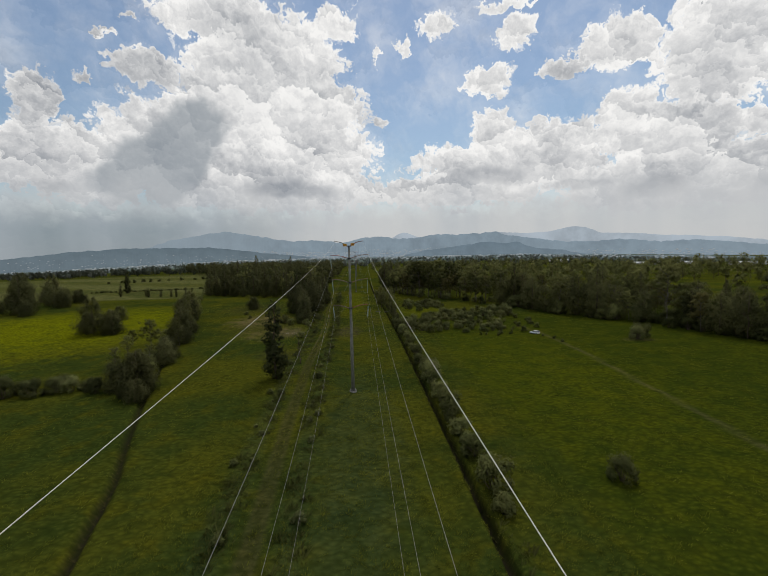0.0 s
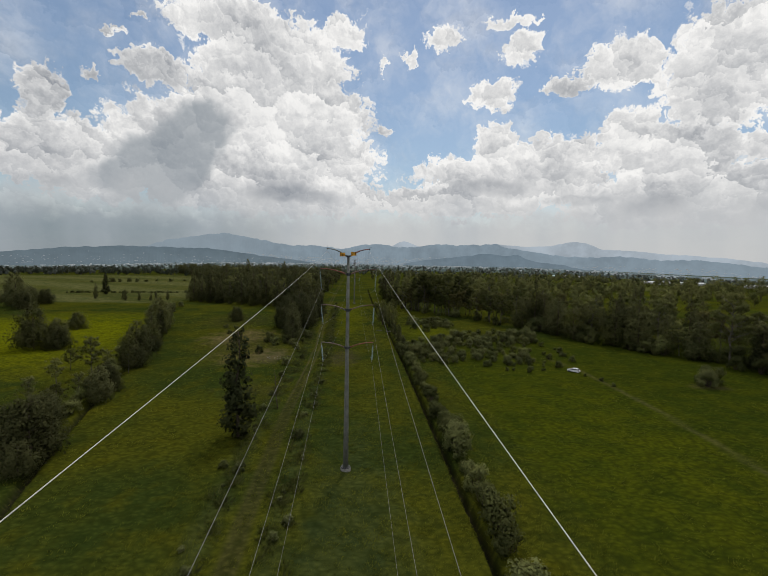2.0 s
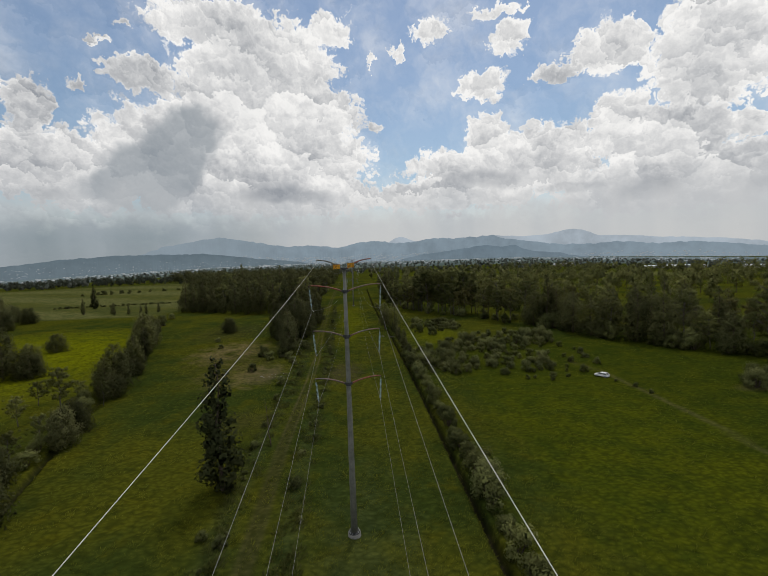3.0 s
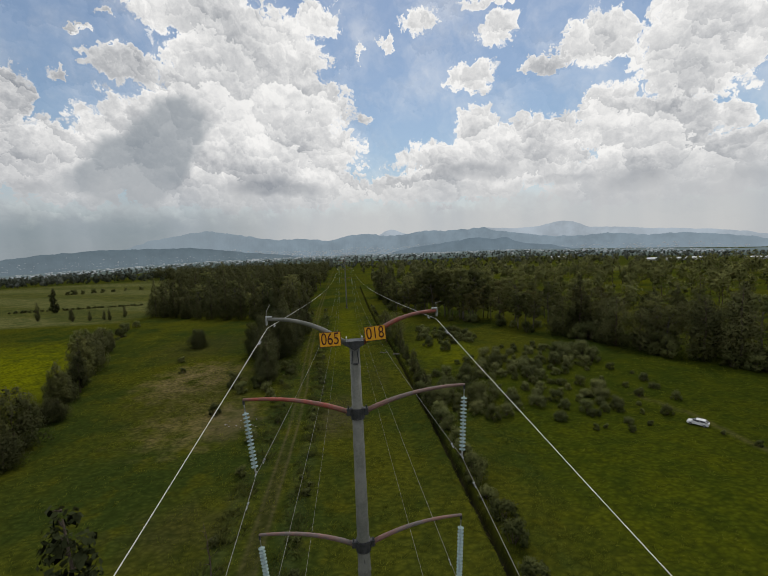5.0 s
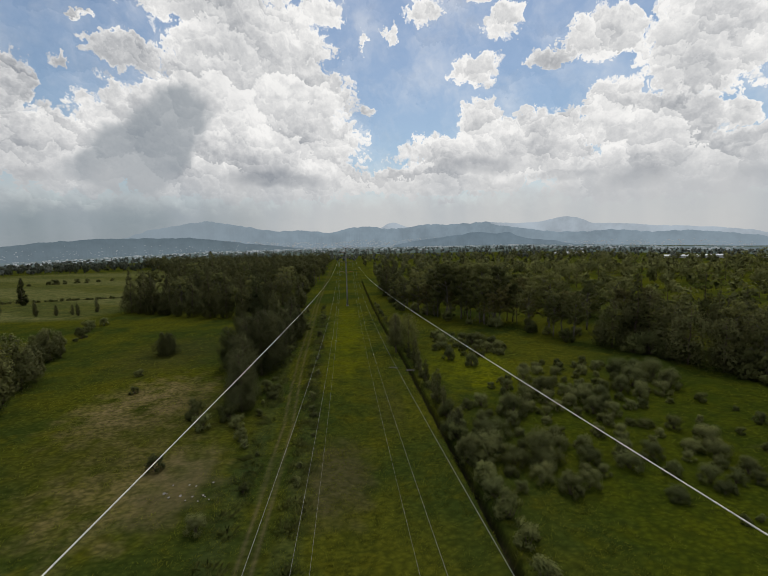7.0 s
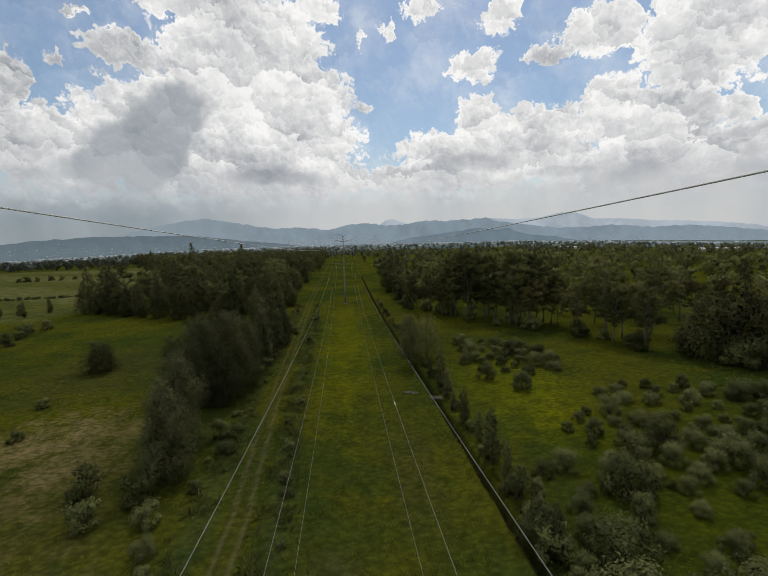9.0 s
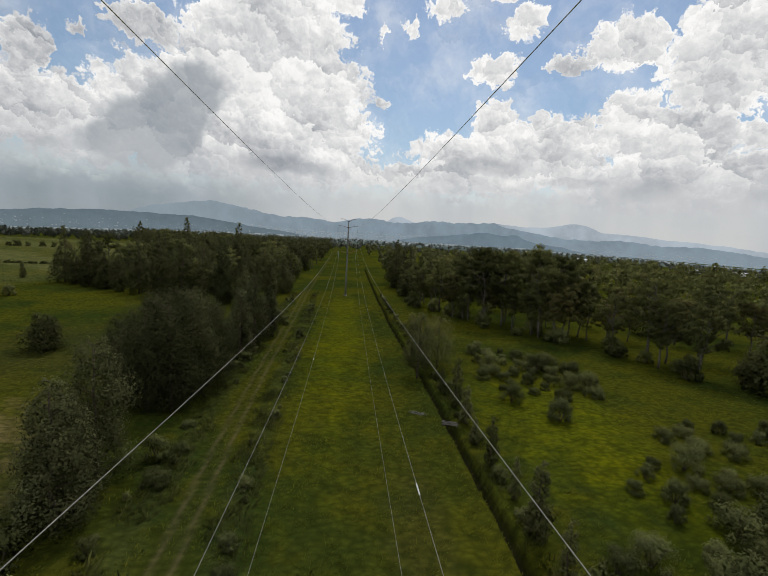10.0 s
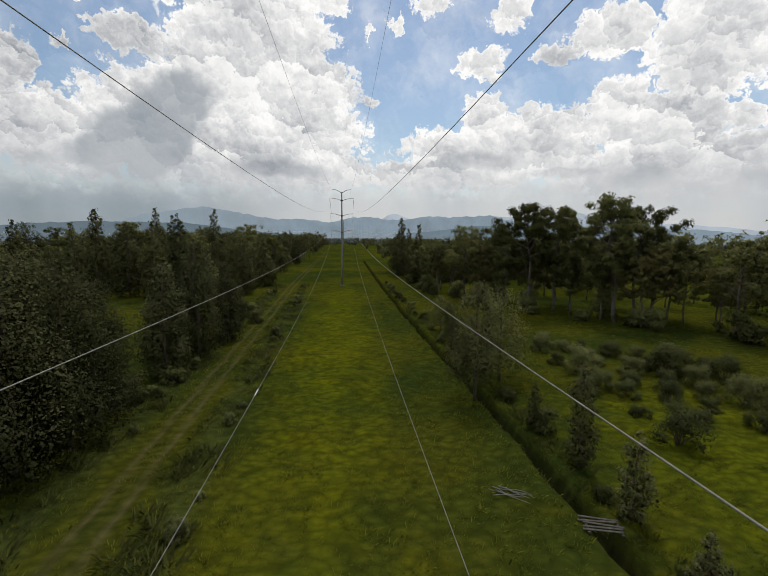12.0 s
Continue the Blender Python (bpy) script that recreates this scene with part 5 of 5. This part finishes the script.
def placed(model, slot, m):
    if fresh[slot]:
        fresh[slot] = False
        model.matrix_basis = m
        return model
    return copy_thing(model, m)


supports = [("earth", s * 3.2, 33.98) for s in (-1, 1)] + [("conductor", s * (reach - 0.02), z + 0.55) for z, reach, _, _ in ARMS for s in (-1, 1)]
for kind, across, z in supports:
    lean = 0.0 if kind == "earth" else (5.5 if across < 0 else -3.0)
    low = z - (STRING * math.cos(radians(lean)) if kind == "conductor" else 0.0)
    foot = across + STRING * math.sin(radians(lean))
    for k in range(len(POLES)):
        if kind == "conductor":
            placed(hang, 0, Matrix.Translation(line_place(k, across, z)) @ pose(0, 0, 0, 0, -lean, LINE_TURN))
        if k < len(POLES) - 1:
            sag, span = SAGS[kind, k < 1], POLES[k + 1][1] - POLES[k][1]
            line = cable(line_place(k, foot, low), line_place(k + 1, foot, low), sag, 0.0092 if kind == "earth" else 0.0115,
                         "thin steel earth wire hanging between the poles" if kind == "earth" else "grey stranded aluminium conductor hanging between the poles", EARTH_WIRE if kind == "earth" else WIRE)
            for level, side, at in ((1, 1, 86.0), (2, -1, 126.0)):
                if kind == "conductor" and k == 1 and abs(z - 0.55 - ARMS[level][0]) < 0.1 and across * side > 0:
                    ends = [line_place(k, foot, low - sag * 4 * q * (1 - q), q) for q in ((at + d) / span for d in (-0.45, -0.38, 0.38, 0.45))]
                    part("splice_sleeve", fast_mesh("splice_sleeve", *tube(ends, [0.02, 0.034, 0.034, 0.02], 8), SLEEVE, True), SLEEVE, line, "pale compression sleeve joining the wire")
            for end in (0, 1):
                if k + end in (1, 2):
                    q = 1.55 / span if end == 0 else 1 - 1.55 / span
                    placed(used_damper, 1, Matrix.Translation(line_place(k, foot, low - sag * 4 * q * (1 - q), q)) @ pose(0, 0, 0, 0, 0, LINE_TURN))


# ---- parked car ----
def outline_solid(bm, ring, half, inset=0.0):
    """A side outline drawn across a width, narrower at its top."""
    zs = [z for _, z in ring]
    top, bottom = max(zs), min(zs)
    sides = []
    for s in (-1, 1):
        sides.append([bm.verts.new((x, s * (half - inset * (z - bottom) / (top - bottom)), z)) for x, z in ring])
    bm.faces.new(sides[0])
    bm.faces.new(sides[1][::-1])
    n = len(ring)
    for k in range(n):
        bm.faces.new((sides[0][(k + 1) % n], sides[0][k], sides[1][k], sides[1][(k + 1) % n]))


def parked_car():
    root = tagged(new("car"), "white hatchback car parked on the meadow", "car")
    bm = bmesh.new()
    outline_solid(bm, [(-2.02, 0.35), (2.0, 0.33), (2.08, 0.62), (1.98, 0.82), (1.05, 0.98), (-1.55, 1.02), (-2.05, 0.95), (-2.1, 0.6)], 0.86, 0.06)
    bmesh.ops.bevel(bm, geom=bm.edges[:], offset=0.05, segments=2, affect="EDGES", clamp_overlap=True)
    part("body", bm, CAR_PAINT, root)
    bm = bmesh.new()
    outline_solid(bm, [(1.1, 0.96), (0.35, 1.42), (-1.2, 1.44), (-1.9, 1.0)], 0.80, 0.14)
    part("glasshouse", bm, CAR_GLASS, root, "dark tinted windows")
    bm = bmesh.new()
    outline_solid(bm, [(0.42, 1.40), (0.30, 1.48), (-1.15, 1.50), (-1.38, 1.41)], 0.70, 0.06)
    part("roof", bm, CAR_PAINT, root)
    for s in (-1, 1):
        bm = bmesh.new()
        for x, tilt in ((0.72, -58), (-0.42, 0), (-1.6, 52)):
            box(bm, (0.07, 0.05, 0.62 if tilt else 0.46), (x, s * 0.735, 1.2), (s * 14, tilt, 0))
        part("window_pillar", bm, CAR_PAINT, root)
        bm = bmesh.new()
        box(bm, (0.10, 0.38, 0.13), (2.02, s * 0.6, 0.72), bevel=0.02)
        part("headlight", bm, BRIGHT, root)
        bm = bmesh.new()
        box(bm, (0.08, 0.2, 0.3), (-2.06, s * 0.68, 0.82), bevel=0.02)
        part("tail_light", bm, RUSTY, root)
        bm = bmesh.new()
        box(bm, (0.14, 0.16, 0.12), (0.72, s * 0.92, 1.02), bevel=0.03)
        part("mirror", bm, CAR_PAINT, root)
        for x in (1.3, -1.28):
            bm = bmesh.new()
            bmesh.ops.create_cone(bm, cap_ends=True, segments=18, radius1=0.32, radius2=0.32, depth=0.22, matrix=pose(x, s * 0.80, 0.32, 90))
            wheel = part("wheel", bm, RUBBER, root)
            bm = bmesh.new()
            bmesh.ops.create_cone(bm, cap_ends=True, segments=14, radius1=0.2, radius2=0.17, depth=0.03, matrix=pose(x, s * 0.915, 0.32, 90 if s < 0 else -90))
            part("rim", bm, BRIGHT, wheel)
    return root


CAR_AT = (67.0, 58.5)
parked_car().matrix_basis = pose(*CAR_AT, height(*CAR_AT) - 0.02, 0, 0, 128) @ Matrix.Scale(0.86, 4)


# ---- plank crossing over the ditch ----
def plank_crossing(x, y):
    root = tagged(new("plank_crossing"), "grey weathered planks laid across the muddy ditch", "footbridge")
    root.matrix_basis = pose(x, y, height(x - 2.0, y) + 0.05, 0, 0, -14)
    plank = bmesh.new()
    box(plank, (2.3, 0.15, 0.05), bevel=0.01)
    shared = bpy.data.meshes.new("plank")
    plank.to_mesh(shared)
    plank.free()
    shared.materials.append(PLANK)
    r = random.Random(3)
    for k in range(5):
        ob = part("plank", shared, PLANK, root)
        ob.matrix_local = pose(r.uniform(-0.25, 0.25), (k - 2) * 0.27, 0.10 + 0.01 * k, 0, 0, r.uniform(-5, 5))
    for s in (-1, 1):
        bm = bmesh.new()
        box(bm, (0.18, 1.5, 0.12), (s * 0.95, 0, 0.0), bevel=0.02)
        part("bearer", bm, PLANK, root)


plank_crossing(float(along(DITCH_RIGHT, 127.2)), 127.2)


def stick_pile(x, y):
    """Thin grey sticks dropped on the grass beside the ditch."""
    root = tagged(new("stick_pile"), "thin grey dead sticks lying on the meadow", "sticks")
    root.matrix_basis = pose(x, y, height(x, y))
    r = np.random.default_rng(12)
    for k in range(9):
        ang, half = math.radians(-38 + 14 * r.normal()), 0.7 + 0.6 * r.random()
        cx, cy = r.normal() * 0.5, r.normal() * 0.45
        ends = [(cx + q * half * math.cos(ang), cy + q * half * math.sin(ang), 0.16 + 0.08 * r.random()) for q in (-1, 1)]
        part("stick", fast_mesh("stick", *tube(bent(r, *ends, 5, 0.03), np.linspace(0.035, 0.018, 5), 5), STICK), STICK, root)


stick_pile(10.7, 130.8)


# ---- far sheds with pale roofs ----
def shed(x, y, length, turn):
    z = height(x, y)
    root = tagged(new("greenhouse_shed"), "long low shed with a pale sheet roof", "shed", group="far sheds")
    root.matrix_basis = pose(x, y, z, 0, 0, turn)
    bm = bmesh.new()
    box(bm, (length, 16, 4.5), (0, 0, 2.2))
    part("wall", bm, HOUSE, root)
    bm = bmesh.new()
    ends = [[bm.verts.new((sx * length * 0.51, yy, zz)) for yy, zz in ((-8.6, 4.4), (0, 6.6), (8.6, 4.4), (0, 6.2))] for sx in (-1, 1)]
    for e in ends:
        bm.faces.new(e)
    for k in range(4):
        bm.faces.new((ends[0][k], ends[0][(k + 1) % 4], ends[1][(k + 1) % 4], ends[1][k]))
    part("roof", bm, ROOF_METAL, root)


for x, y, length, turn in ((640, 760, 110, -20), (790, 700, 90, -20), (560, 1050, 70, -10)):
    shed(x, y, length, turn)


# ---- grass and weeds ----
def tufts(name, places, blades, tall, spread_out, leaf, label, seed, broad_blade=0.1):
    """Grass tufts: each a handful of leaning blades."""
    rng = np.random.default_rng(seed)
    n = len(places) * blades
    base = np.repeat(np.asarray(places), blades, axis=0)
    ang = rng.random(n) * 2 * np.pi
    off = np.stack([np.cos(ang), np.sin(ang)], -1)
    size = np.repeat(0.55 + 0.9 * rng.random(len(places)) ** 2, blades)
    foot = base + off * (rng.random((n, 1)) * 0.5 * spread_out) * size[:, None]
    z = land(foot[:, 0], foot[:, 1]) - 0.04
    h = tall * size * (0.6 + 0.6 * rng.random(n))
    wide = broad_blade * h[:, None] * np.stack([-off[:, 1], off[:, 0]], -1)
    lean = off * (h * (0.6 + 0.8 * rng.random(n)))[:, None]
    a = np.column_stack([foot - wide, z])
    b = np.column_stack([foot + wide, z])
    c = np.column_stack([foot + lean * 0.5 + wide * 0.8, z + h * 0.75])
    d = np.column_stack([foot + lean - wide * 0.3, z + h])
    v = np.stack([a, b, c, d], 1).reshape(-1, 3)
    nrm = np.column_stack([off * 0.35 + 0.2 * rng.normal(size=(n, 2)), np.ones(n)])
    nrm /= np.linalg.norm(nrm, axis=1, keepdims=True)
    tagged(new(name, fast_mesh(name, v, np.arange(4 * n).reshape(-1, 4), leaf, normals=np.repeat(nrm, 4, axis=0))), label, "grass", kind="stuff")


rng = np.random.default_rng(31)


def sown(count, x0, x1, y0, y1, keep):
    p = np.column_stack([x0 + (x1 - x0) * rng.random(count), y0 + (y1 - y0) * rng.random(count)])
    return p[keep(p[:, 0], p[:, 1])]


off_track = lambda x, y: ((np.abs(x - along(TRACK, y)) > 1.35 + 0.4 * waves(x, y, 7, 3)) | (np.abs(x - along(TRACK, y)) < 0.45)) & (np.abs(x - along(DITCH_RIGHT, y)) > 0.55)
near_grass = sown(34000, -24, 30, -75, 230, lambda x, y: off_track(x, y) & (waves(x, y, 9, 4) > -0.35))
wide_grass = sown(26000, -95, 105, -60, 190, lambda x, y: ((x < -24) | (x > 30)) & (waves(x, y, 14, 5) > -0.25))
tufts("meadow_grass", np.vstack([near_grass, wide_grass]), 10, 0.21, 1.4, GRASS, "rough tufted meadow grass", 1)
verge = sown(17000, -40, 10, -60, 260, lambda x, y: (np.abs(np.abs(x - along(TRACK, y)) - 4.2) < 1.9) & (waves(x, y, 8, 6) > -0.1))
bank = sown(3200, 8, 26, -60, 260, lambda x, y: (np.abs(x - along(DITCH_RIGHT, y) - 1.7) < 1.1))
tufts("verge_weeds", np.vstack([verge, bank]), 13, 0.52, 1.5, VERGE, "tall green weeds along the track and ditch", 2)
